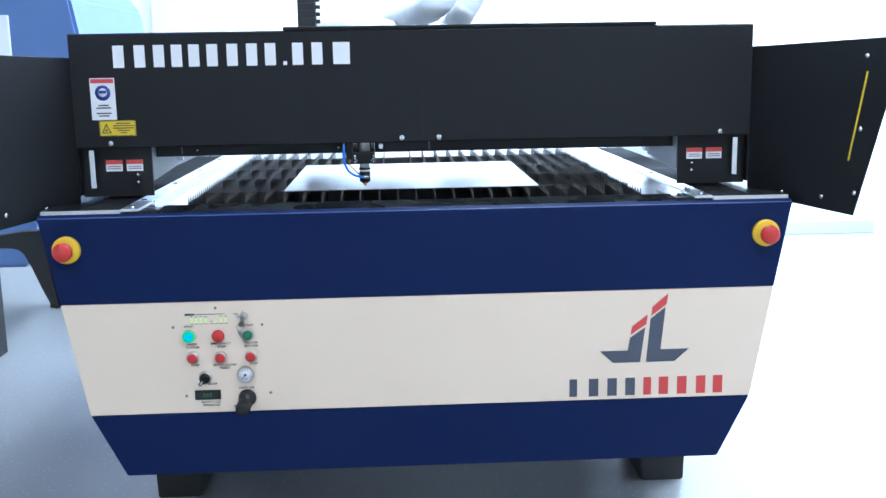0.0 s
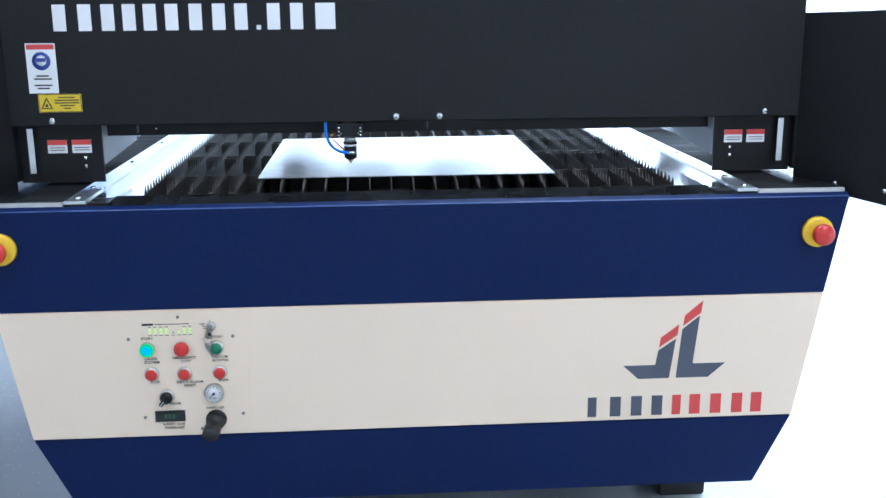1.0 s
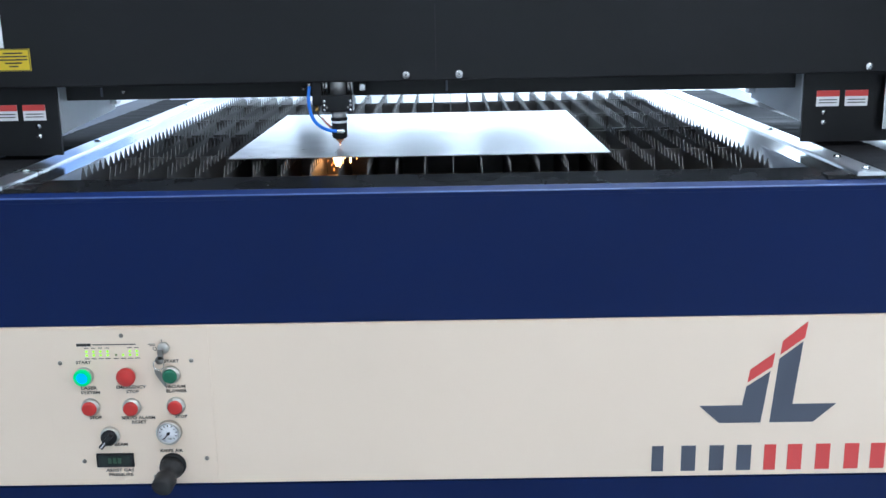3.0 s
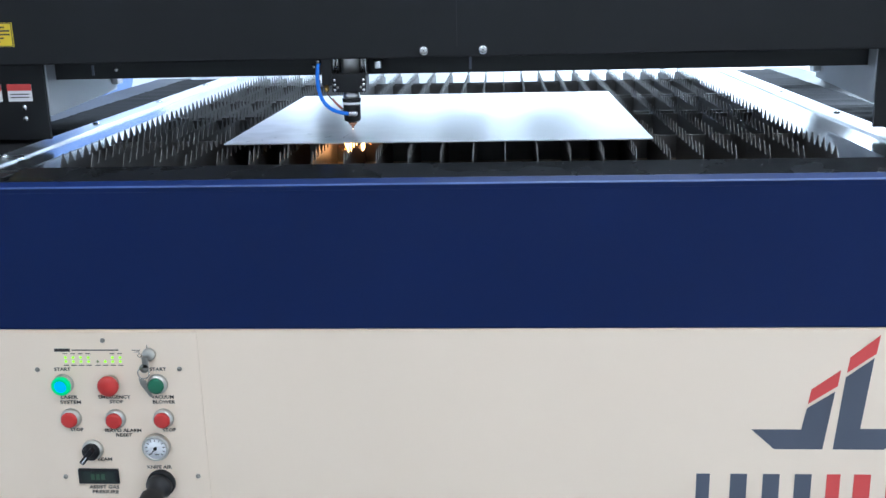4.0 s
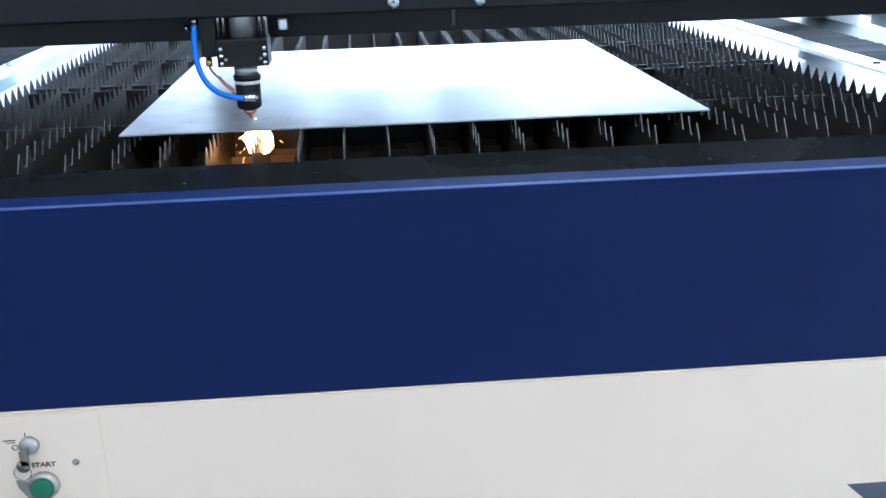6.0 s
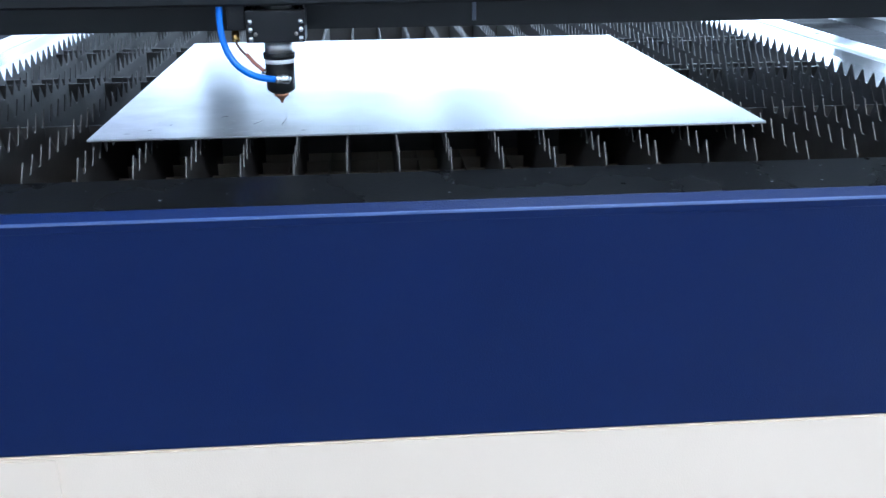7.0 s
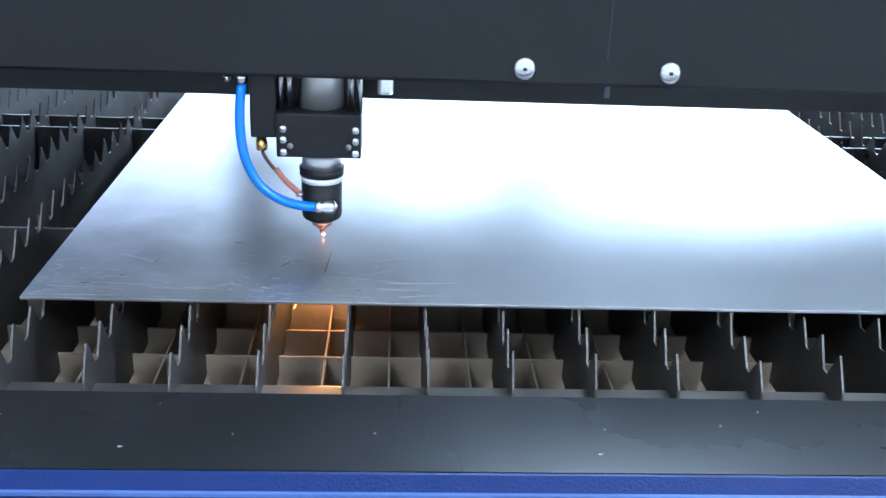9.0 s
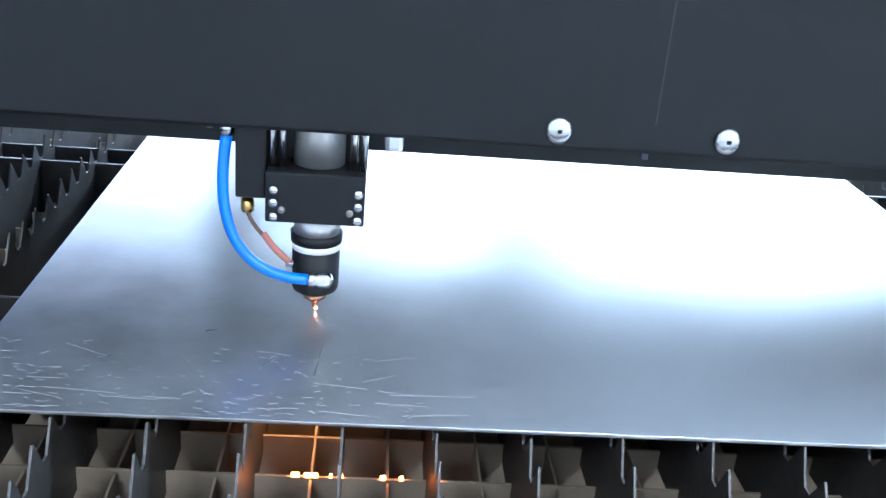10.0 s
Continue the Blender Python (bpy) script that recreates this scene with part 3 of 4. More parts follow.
for k in range(-12, 12):
    x = X0 + PITCH * k + 0.022 + random.uniform(-0.005, 0.005)
    bm = prism(B(), [(0.0855, 0.668), (0.0855, 0.7535), (1.05, 0.7535), (1.05, 0.668)], "x", x - 0.0006, x + 0.0006)
    part("grate_plate", bm, RUST, cutter)
part("grate_floor", box(B(), -0.502, 0.502, 0.087, 1.1, 0.655, 0.661), RUST, cutter, "rust-brown scrap grate under the slats")

# ---- the sheet being cut ----
sheet = thing("metal_sheet", (0, 0.4, 0.8018), "bare scratched steel sheet lying on the slats", "metal sheet")
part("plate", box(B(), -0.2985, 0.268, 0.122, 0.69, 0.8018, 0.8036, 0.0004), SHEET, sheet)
rs = random.Random(9)
SCRATCH = mat("bright_scratch", (0.6, 0.6, 0.58), 0.5, metal=0.6, bump=0)
for k in range(230):
    x, y = -0.296 + 0.2 * rs.random() ** 1.2, 0.1245 + 0.06 * rs.random() ** 1.6
    ln, a, w = rs.uniform(0.0008, 0.0045) if k % 11 else rs.uniform(0.012, 0.04), radians(rs.gauss(-4, 16)), rs.uniform(0.00004, 0.00016) if k % 11 else 0.00006
    ux, uy = math.cos(a), math.sin(a)
    if y + uy * ln < 0.1235:
        continue
    part("scratch", prism(B(), [(x - uy * w, y + ux * w), (x + ux * ln, y + uy * ln), (x + uy * w, y - ux * w)], "z", 0.80355, 0.80368), SCRATCH, sheet)
for x, y, ln, a in ((-0.126, 0.137, 0.0035, 0), (-0.169, 0.166, 0.016, 62), (-0.144, 0.160, 0.034, 86), (-0.2, 0.2, 0.006, 20), (-0.272, 0.14, 0.004, 15), (-0.24, 0.17, 0.003, 60), (-0.255, 0.152, 0.003, -20)):
    ux, uy = math.cos(radians(a)), math.sin(radians(a))
    part("burr_mark", prism(B(), [(x - uy * 0.0003, y + ux * 0.0003), (x + ux * ln, y + uy * ln), (x + uy * 0.0003, y - ux * 0.0003)], "z", 0.8036, 0.8038), TEXT_INK, sheet)

# ---- gantry ----
GY = 0.15
gantry = thing("gantry", (0, GY, 0.9), "black sheet-metal gantry cover spanning the cutting bed", "gantry")
bm = B()
prism(bm, [(GY, 0.907), (GY + 0.0015, 0.905), (GY + 0.022, 0.905), (GY + 0.022, 0.909), (GY + 0.005, 0.909), (GY + 0.005, 1.146), (GY + 0.335, 1.146), (GY + 0.335, 1.15), (GY + 0.004, 1.15), (GY, 1.147)], "x", -0.7455, 0.7455)
cover = part("cover", bm, BLACK, gantry, "satin black folded cover")
bm = box(B(), -0.60, 0.70, GY + 0.067, GY + 0.072, 0.878, 0.96)
part("back_plate", bm, BLACK, gantry)
bm = box(B(), -0.287, 0.53, GY + 0.002, GY + 0.28, 1.1505, 1.158, 0.002)
part("top_plate", bm, BLACK, gantry)
part("rear_cover", box(B(), -0.7455, 0.7455, GY + 0.33, GY + 0.335, 0.915, 1.1455), BLACK, gantry)
# Unseen closed box, added to hold idle sparks and block their glow.
for a, b, c, d in ((0.10, 0.104, 0.93, 1.10), (0.246, 0.25, 0.93, 1.10), (0.1045, 0.2455, 0.93, 0.934), (0.1045, 0.2455, 1.096, 1.10)):
    part("spark_box_wall", box(B(), -0.6, 0.6, GY + a, GY + b, c, d), BLACK, gantry)
# End plates that close the same added box.
for sx in (-0.6, 0.596):
    part("beam_end", box(B(), sx, sx + 0.004, GY + 0.1045, GY + 0.2455, 0.9345, 1.0955), BLACK, gantry)
part("seam", box(B(), 0.0107, 0.0114, GY - 0.0003, GY + 0.001, 0.92, 1.02), RUBBER, gantry)
for sx in (-0.671, -0.0352, 0.0468, 0.679):
    sc = part("screw", spin(B(), (sx, GY, 0.9145), (0, -1, 0), [(0, 0.0065), (0.002, 0.0065), (0.0035, 0.0045), (0.0035, 0)], 20), STEEL, gantry, "bright button-head screw")
    part("recess", box(B(), sx - 0.0011, sx + 0.0011, GY - 0.0038, GY - 0.0034, 0.9136, 0.9154), BLACK, sc)
# name strip of the cover
xs = [-0.652, -0.607, -0.566, -0.528, -0.491, -0.452, -0.409, -0.367, -0.327, -0.288, -0.268, -0.226, -0.18]
for k, lx in enumerate(xs):
    w = 0.023 if k not in (9,) else 0.008
    if k == 12:
        w = 0.036
    part("name_bar", box(B(), lx, lx + w, GY - 0.0008, GY, 1.077, 1.124 if k != 9 else 1.085), WHITE_INK, cover)
# safety labels
wl = part("warning_label", box(B(), -0.706, -0.653, GY - 0.0006, GY, 0.966, 1.056), WHITE_INK, gantry, "white safety label with a blue goggles disc")
part("label_band", box(B(), -0.704, -0.655, GY - 0.0009, GY - 0.0006, 1.045, 1.054), RED_INK, wl)
part("label_disc", spin(B(), (-0.6795, GY - 0.0006, 1.024), (0, -1, 0), [(0, 0.0165), (0.0004, 0.0165), (0.0004, 0)], 28), LABEL_BLUE, wl)
part("label_mark", spin(B(), (-0.6795, GY - 0.001, 1.025), (0, -1, 0), [(0, 0.0095), (0.0003, 0.0095), (0.0003, 0)], 20), WHITE_INK, wl)
part("label_mark", box(B(), -0.688, -0.671, GY - 0.0016, GY - 0.0013, 1.023, 1.0295), LABEL_BLUE, wl)
for k, (w, z) in enumerate(((0.022, 0.996), (0.032, 0.9905), (0.032, 0.979), (0.022, 0.9735))):
    part("caption", box(B(), -0.6795 - w / 2, -0.6795 + w / 2, GY - 0.0009, GY - 0.0006, z, z + 0.0028), TEXT_INK, wl)
yl = part("warning_label", box(B(), -0.692, -0.614, GY - 0.0006, GY, 0.931, 0.9645), YELLOW_INK, gantry, "yellow laser warning label with a triangle")
tri_pts = [(-0.688, 0.937), (-0.666, 0.937), (-0.677, 0.9585)]
part("label_mark", prism(B(), tri_pts, "y", GY - 0.0009, GY - 0.0006), TEXT_INK, yl)
part("label_mark", prism(B(), [(-0.6845, 0.939), (-0.6695, 0.939), (-0.677, 0.954)], "y", GY - 0.0012, GY - 0.0009), YELLOW_INK, yl)
part("label_mark", spin(B(), (-0.677, GY - 0.0012, 0.9435), (0, -1, 0), [(0, 0.0027), (0.0003, 0.0027), (0.0003, 0)], 14), TEXT_INK, yl)
for w, z in ((0.03, 0.957), (0.044, 0.952), (0.044, 0.947), (0.026, 0.942), (0.014, 0.937)):
    part("caption", box(B(), -0.6405 - w / 2, -0.6405 + w / 2, GY - 0.0009, GY - 0.0006, z, z + 0.0022), TEXT_INK, yl)
for z0, z1, x0, x1 in ((0.9315, 0.9325, -0.691, -0.615), (0.963, 0.964, -0.691, -0.615), (0.9325, 0.963, -0.691, -0.690), (0.9325, 0.963, -0.616, -0.615)):
    part("label_mark", box(B(), x0, x1, GY - 0.0009, GY - 0.0006, z0, z1), TEXT_INK, yl)

# end housings and side wings
for sx in (-1, 1):
    def span(a, b):
        return (min(sx * a, sx * b), max(sx * a, sx * b))
    xa, xb = span(0.592, 0.7455)
    part("end_plate", box(B(), xa, xb, GY + 0.03, GY + 0.036, 0.795, 0.9045), BLACK, gantry)
    bm = B()
    prism(bm, [(GY + 0.0365, 0.828), (GY + 0.0365, 0.94), (GY + 0.30, 0.94), (GY + 0.30, 0.84)], "x", sx * 0.590, sx * 0.595)
    part("leg_plate", bm, GREY, gantry, "light grey inner leg plate")
    part("block", box(B(), *span(0.578, 0.5895), GY + 0.275, GY + 0.30, 0.85, 0.875, 0.002), WHITE_INK, gantry)
    for k, (la, lb) in enumerate(((0.612, 0.648), (0.657, 0.693))):
        rl = part("warning_label", box(B(), *span(la, lb), GY + 0.0293, GY + 0.03, 0.851, 0.876), WHITE_INK, gantry, "small white label with a red band")
        part("label_band", box(B(), *span(la, lb), GY + 0.0289, GY + 0.0293, 0.8665, 0.876), RED_INK, rl)
        for z in (0.856, 0.8605):
            part("caption", box(B(), *span(la + 0.004, lb - 0.004), GY + 0.0289, GY + 0.0293, z, z + 0.0015), TEXT_INK, rl)
    for hz in (0.826, 0.842):
        part("screw", spin(B(), (sx * 0.625, GY + 0.03, hz), (0, -1, 0), [(0, 0.004), (0.003, 0.004), (0.003, 0)], 12), STEEL, gantry)
    part("chrome_strip", box(B(), *span(0.712, 0.724), GY + 0.012, GY + 0.018, 0.815, 0.9, 0.001), STEEL, gantry, "bright steel end strip")
    bm = B()
    th = Vector((0.28, 0.155, 0)).normalized() * 0.004
    a, b = Vector((0.7455, GY + 0.004, 0)), Vector((0.905, -0.125, 0))
    quad = [(a.x, a.y, 0.773), (0.882, -0.086, 0.753), (0.93, -0.170, 1.112), (a.x, a.y, 1.10)]
    lo = [bm.verts.new((sx * x, y, z)) for x, y, z in quad]
    hi = [bm.verts.new((sx * (x + th.x), y + th.y, z)) for x, y, z in quad]
    bm.faces.new(lo)
    bm.faces.new(hi[::-1])
    for k in range(4):
        bm.faces.new((lo[k], lo[(k + 1) % 4], hi[(k + 1) % 4], hi[k]))
    bmesh.ops.recalc_face_normals(bm, faces=bm.faces[:])
    bmesh.ops.bevel(bm, geom=bm.edges[:], offset=0.0012, segments=1, affect="EDGES")
    wing = part("side_wing", bm, BLACK, gantry, "black sheet-metal side wing angled towards the front")
    nrm = Vector((-sx * 0.866, -0.5, 0)).normalized()
    for u, z in ((0.9, 1.075), (0.88, 0.93), (0.86, 0.80), (0.62, 0.785), (0.3, 0.785)):
        p = a.lerp(b, u)
        part("screw", spin(B(), (sx * p.x, p.y, z), nrm, [(0, 0.005), (0.002, 0.005), (0.0035, 0.003), (0.0035, 0)], 14), STEEL, wing)
    part("end_return", box(B(), *span(0.7455, 0.7505), GY + 0.012, GY + 0.335, 0.80, 1.10), BLACK, gantry)
# yellow reflection strip on one wing
wa, wb = Vector((0.7455, GY + 0.004, 0)), Vector((0.905, -0.125, 0))
off = Vector((-0.866, -0.5, 0)) * 0.0015
bm = B()
ends = [(0.80, 0.865), (0.812, 0.865), (0.915, 1.045), (0.903, 1.045)]
lo = [bm.verts.new(((wa.lerp(wb, u) + off).x, (wa.lerp(wb, u) + off).y, z)) for u, z in ends]
hi = [bm.verts.new((wa.lerp(wb, u).x, wa.lerp(wb, u).y, z)) for u, z in ends]
bm.faces.new(lo)
bm.faces.new(hi[::-1])
for k in range(4):
    bm.faces.new((lo[k], lo[(k + 1) % 4], hi[(k + 1) % 4], hi[k]))
bmesh.ops.recalc_face_normals(bm, faces=bm.faces[:])
part("yellow_strip", bm, YELLOW_INK, gantry, "thin yellow strip")

# ---- laser head, carried by the gantry ----
HX, HY, HZ = -0.15, GY + 0.017, 0.8065
HK = 0.8


def hpart(name, bm, material, parent, label=""):
    """A part of the head, drawn at full size and brought to the head's true scale about its tip."""
    for v in bm.verts:
        v.co = Vector((HX, HY, HZ)) + (v.co - Vector((HX, HY, HZ))) * HK
    return part(name, bm, material, parent, label)


head = hpart("laser_head", spin(B(), (HX, HY, HZ + 0.0115), (0, 0, 1), [(0, 0.0105), (0.0025, 0.0142), (0.005, 0.0150), (0.031, 0.0152), (0.031, 0.0)], 32), BLACK, gantry, "cylindrical laser cutting head with a copper nozzle")
hpart("nozzle", spin(B(), (HX, HY, HZ), (0, 0, 1), [(0, 0.0013), (0.003, 0.0022), (0.007, 0.0062), (0.0075, 0.0075), (0.0114, 0.0078), (0.0114, 0)], 24), COPPER, head, "copper nozzle")
hpart("white_ring", spin(B(), (HX, HY, HZ + 0.0426), (0, 0, 1), [(0, 0.0154), (0.0045, 0.0154), (0.0045, 0)], 32), WHITE_INK, head)
hpart("collar", spin(B(), (HX, HY, HZ + 0.0472), (0, 0, 1), [(0, 0.0162), (0.006, 0.0166), (0.006, 0.0)], 32), BLACK, head)
hpart("barrel", spin(B(), (HX, HY, HZ + 0.0533), (0, 0, 1), [(0, 0.0145), (0.0125, 0.0145), (0.0125, 0.0)], 32), SATIN, head, "bright steel barrel")
bm = box(B(), HX - 0.0305, HX + 0.0295, HY - 0.022, HY + 0.022, HZ + 0.0659, HZ + 0.098, 0.0015)
hpart("carriage_block", bm, BLACK, head)
hpart("upper_barrel", spin(B(), (HX, HY + 0.003, HZ + 0.0981), (0, 0, 1), [(0, 0.0158), (0.06, 0.0158), (0.06, 0.0)], 32), SATIN, head)
for sx in (-1, 1):
    for dx in (0.0215, 0.0275):
        hpart("guide_post", spin(B(), (HX + sx * dx, HY - 0.010, HZ + 0.0981), (0, 0, 1), [(0, 0.0024), (0.06, 0.0024)], 12), STEEL, head)
    for dz in (0.07, 0.079, 0.087):
        hpart("screw", spin(B(), (HX + sx * 0.0255, HY - 0.022, HZ + dz), (0, -1, 0), [(0, 0.0027), (0.002, 0.0027), (0.002, 0)], 12), STEEL, head)
hpart("back_plate", box(B(), HX - 0.0305, HX + 0.0295, HY + 0.006, HY + 0.012, HZ + 0.0982, HZ + 0.15), BLACK, head)
bm = box(B(), HX - 0.0495, HX - 0.031, HY - 0.0135, HY + 0.02, HZ + 0.0775, HZ + 0.16, 0.0015)
hpart("sensor_box", bm, BLACK, head)
hpart("brass_fitting", spin(B(), (HX - 0.043, HY - 0.004, HZ + 0.0774), (0, 0, -1), [(0, 0.0035), (0.004, 0.0035), (0.004, 0.0042), (0.0115, 0.0042), (0.0115, 0)], 8), BRASS, head, "brass connector")
hpart("wire", tube(B(), bezier((HX - 0.043, HY - 0.004, HZ + 0.066), (HX - 0.041, HY - 0.006, HZ + 0.057), (HX - 0.03, HY - 0.012, HZ + 0.05), (HX - 0.014, HY - 0.013, HZ + 0.036), 14), 0.0013, 8), WIRE, head, "thin brown wire")
hpart("sleeve", tube(B(), bezier((HX - 0.0325, HY - 0.0095, HZ + 0.0535), (HX - 0.028, HY - 0.0115, HZ + 0.047), (HX - 0.022, HY - 0.0128, HZ + 0.041), (HX - 0.0155, HY - 0.0135, HZ + 0.0365), 10), 0.0021, 10), SLEEVE, head, "dull pink heat-shrink sleeve")
hpart("plug", spin(B(), (HX - 0.0175, HY - 0.0125, HZ + 0.0355), (0.9, 0.3, -0.2), [(0, 0.0027), (0.005, 0.0027), (0.005, 0.0)], 12), STEEL, head)
for sx in (-1, 1):
    hpart("screw", spin(B(), (HX + sx * 0.0205, HY - 0.022, HZ + 0.0745), (0, -1, 0), [(0, 0.0022), (0.0012, 0.0022), (0.0012, 0)], 12), DULL, head)
hpart("hose", tube(B(), bezier((HX - 0.055, HY - 0.008, HZ + 0.116), (HX - 0.063, HY - 0.016, HZ + 0.06), (HX - 0.046, HY - 0.028, HZ + 0.031), (HX - 0.002, HY - 0.021, HZ + 0.0285), 22), 0.0035, 12), HOSE_BLUE, head, "bright blue air hose")
hpart("hose_fitting", spin(B(), (HX - 0.055, HY - 0.008, HZ + 0.1155), (0, 0, 1), [(0, 0.0045), (0.008, 0.0045), (0.008, 0.003), (0.03, 0.003)], 14), STEEL, head)
hpart("hose_fitting", spin(B(), (HX - 0.003, HY - 0.0205, HZ + 0.0285), (1, 0, 0), [(0, 0.0048), (0.004, 0.0048), (0.0045, 0.0038), (0.007, 0.0052), (0.013, 0.0052), (0.0145, 0.003), (0.016, 0.0)], 14), STEEL, head, "bright push-in hose fitting")
part("clamp_nut", box(B(), HX + 0.032, HX + 0.0415, HY + 0.015, HY + 0.03, 0.8885, 0.9, 0.0022), ALU, head, "pale square clamp nut")
part("clamp", spin(B(), (HX - 0.059, HY + 0.038, 0.892), (0, -1, 0), [(0, 0.003), (0.004, 0.003)], 10), STEEL, head)
# Thin raised strips that stand in for narrow slots in the back plate.
for bx, bz0, bz1 in ((0.027, 0.883, 0.9), (-0.532, 0.883, 0.898)):
    part("slot_strip", box(B(), bx - 0.0018, bx + 0.0018, GY + 0.0645, GY + 0.0668, bz0, bz1, 0.0005), DARK_INK, gantry)
part("rivet", spin(B(), (-0.497, GY + 0.0668, 0.891), (0, -1, 0), [(0, 0.0035), (0.0012, 0.003), (0.0012, 0)], 12), STEEL, gantry)

# ---- cutting sparks: a jet under the sheet, a burst when the beam first pierces it ----
rnd = random.Random(4)
jet = thing("spark_jet", (0, 0, 0), "white-hot spray of molten sparks under the sheet", "sparks")


def streak(bm, p, d, length, r):
    """A spark's tapered trail."""
    spin(bm, p, d, [(0, r * 0.25), (length * 0.3, r), (length * 0.75, r * 0.6), (length, 0.0)], 5)


bm = B()
for k in range(36):
    a, tilt = rnd.uniform(0, 2 * math.pi), abs(rnd.gauss(0, 0.4))
    d = Vector((math.cos(a) * math.sin(tilt) * 1.2, math.sin(a) * math.sin(tilt) * 0.8, -math.cos(tilt))).normalized()
    streak(bm, Vector((rnd.gauss(0.001, 0.003), rnd.gauss(0, 0.002), rnd.uniform(-0.003, 0.0))), d, rnd.uniform(0.006, 0.017), rnd.uniform(0.0010, 0.0021))
spin(bm, (0.001, 0, 0), (0, 0, -1), [(0, 0.003), (0.002, 0.008), (0.008, 0.011), (0.015, 0.011), (0.021, 0.0075), (0.025, 0.0)], 18)
bm.verts.ensure_lookup_table()
for v in bm.verts[-108:]:
    v.co.x *= rnd.uniform(0.75, 1.5)
    v.co.y *= rnd.uniform(0.4, 0.65)
    v.co.z += rnd.uniform(-0.004, 0.002)
part("hot_core", bm, FLAME, jet, "white-hot core")
bm = B()
for k in range(12):
    a = rnd.uniform(0, 2 * math.pi)
    d = Vector((math.cos(a), 0.7 * math.sin(a) - 0.25, -rnd.uniform(0.3, 1.6))).normalized()
    streak(bm, d * rnd.uniform(0.008, 0.034), d, rnd.uniform(0.002, 0.007), rnd.uniform(0.00012, 0.0003))
part("spark", bm, GLOW, jet, "orange sparks")["kind"] = "stuff"
part("nozzle_glow", spin(B(), (0, 0.006, 0.0078), (0, 0, 1), [(0, 0.0004), (0.0004, 0.0009), (0.0011, 0.0009), (0.0016, 0.0004)], 10), EMBER, jet, "glowing tip under the nozzle")
embers = thing("embers", (0, 0, 0), "row of glowing droplets lying on a grate strip", "embers")
for ex, w in ((-0.1525, 0.004), (-0.1465, 0.0065), (-0.1345, 0.0012), (-0.1290, 0.0008), (-0.1105, 0.0025), (-0.1015, 0.002), (-0.083, 0.001)):
    part("ember", box(B(), ex, ex + w, 0.1499, 0.1517, 0.7548, 0.7566, 0.0004), GLOW, embers)
burst = thing("spark_burst", (0, 0, 0), "flat burst of orange sparks flying off the sheet", "sparks")
for name, lo, hi, n, r in (("near_spark", 0.004, 0.03, 40, 0.0007), ("far_spark", 0.03, 0.1, 34, 0.0004)):
    bm = B()
    for k in range(n):
        a = rnd.uniform(0, 2 * math.pi)
        d = Vector((math.cos(a), 0.55 * math.sin(a), rnd.uniform(0.0, 0.3)))
        p = d * rnd.uniform(lo, hi)
        tube(bm, [p, p + d * rnd.uniform(0.006, 0.02)], r, 4)
    part(name, bm, GLOW, burst)

flyers = []
for k in range(5):
    fl = thing("flying_spark", (0, 0, 0), "single glowing orange spark thrown off the sheet", "spark", "flying sparks")
    part("droplet", tube(B(), [Vector((-0.002, 0, -0.0045)), Vector((0, 0, 0)), Vector((0.0022, 0, 0.0045))], 0.0007, 6), SPARK, fl)
    flyers.append(fl)

for k in range(2):
    fl = thing("flying_spark", (0, 0, 0), "long thin orange trail of a spark over the front beam", "spark", "flying sparks")
    part("droplet", spin(B(), (-0.017, 0, 0), (1, 0, 0), [(0, 0.0001), (0.01, 0.00025), (0.03, 0.0003), (0.034, 0.0)], 6), SPARK, fl)
    flyers.append(fl)
TRAILS = [pose(-0.0185, -0.04, 0.789, 0, 25.6, 0), pose(-0.014, -0.04, 0.774, 0, 31, 0)]

# ---- behind the gantry ----
CY = GY + 0.70
CH = part("cable_chain", box(B(), -0.30, -0.27, GY + 0.3355, CY, 1.06, 1.075, 0.002), BLACK, gantry, "upright black plastic cable chain on an arm")
for k in range(80):
    z = 0.87 + k * 0.02
    bm = box(B(), -0.319, -0.268, CY + 0.0005, CY + 0.045, z, z + 0.0197, 0.0008)
    box(bm, -0.268, -0.256, CY + 0.008, CY + 0.036, z + 0.004, z + 0.015, 0.001)
    part("link", bm, RUBBER, CH)


def duct(points, r, label):
    path = []
    for a, b, c, d in points:
        path += bezier(a, b, c, d, 44)[:-1]
    bm = tube(B(), path, r, 20, ripple=0.045)
    return single("flexible_duct", bm, DUCT, label, "duct", "flexible ducts")


duct([((-0.36, 3.9, 1.22), (-0.36, 2.4, 1.2), (-0.36, 1.46, 1.17), (-0.2, 1.47, 1.19)), ((-0.2, 1.47, 1.19), (-0.04, 1.48, 1.19), (-0.03, 2.4, 1.2), (-0.03, 3.9, 1.22))], 0.05, "pale grey flexible extraction duct arching behind the machine")
duct([((-0.18, 3.9, 1.24), (-0.18, 2.6, 1.24), (0.0, 1.75, 1.23), (0.1, 1.64, 1.28)), ((0.1, 1.64, 1.28), (0.22, 1.66, 1.36), (0.3, 1.7, 1.6), (0.32, 1.8, 2.74))], 0.05, "pale grey flexible extraction duct rising to the ceiling")
duct([((0.22, 3.9, 1.24), (0.2, 2.4, 1.24), (0.17, 1.5, 1.22), (0.2, 1.47, 1.25)), ((0.2, 1.47, 1.25), (0.24, 1.48, 1.33), (0.36, 1.5, 1.32), (0.42, 1.55, 2.74))], 0.04, "pale grey flexible extraction duct with a white tag")
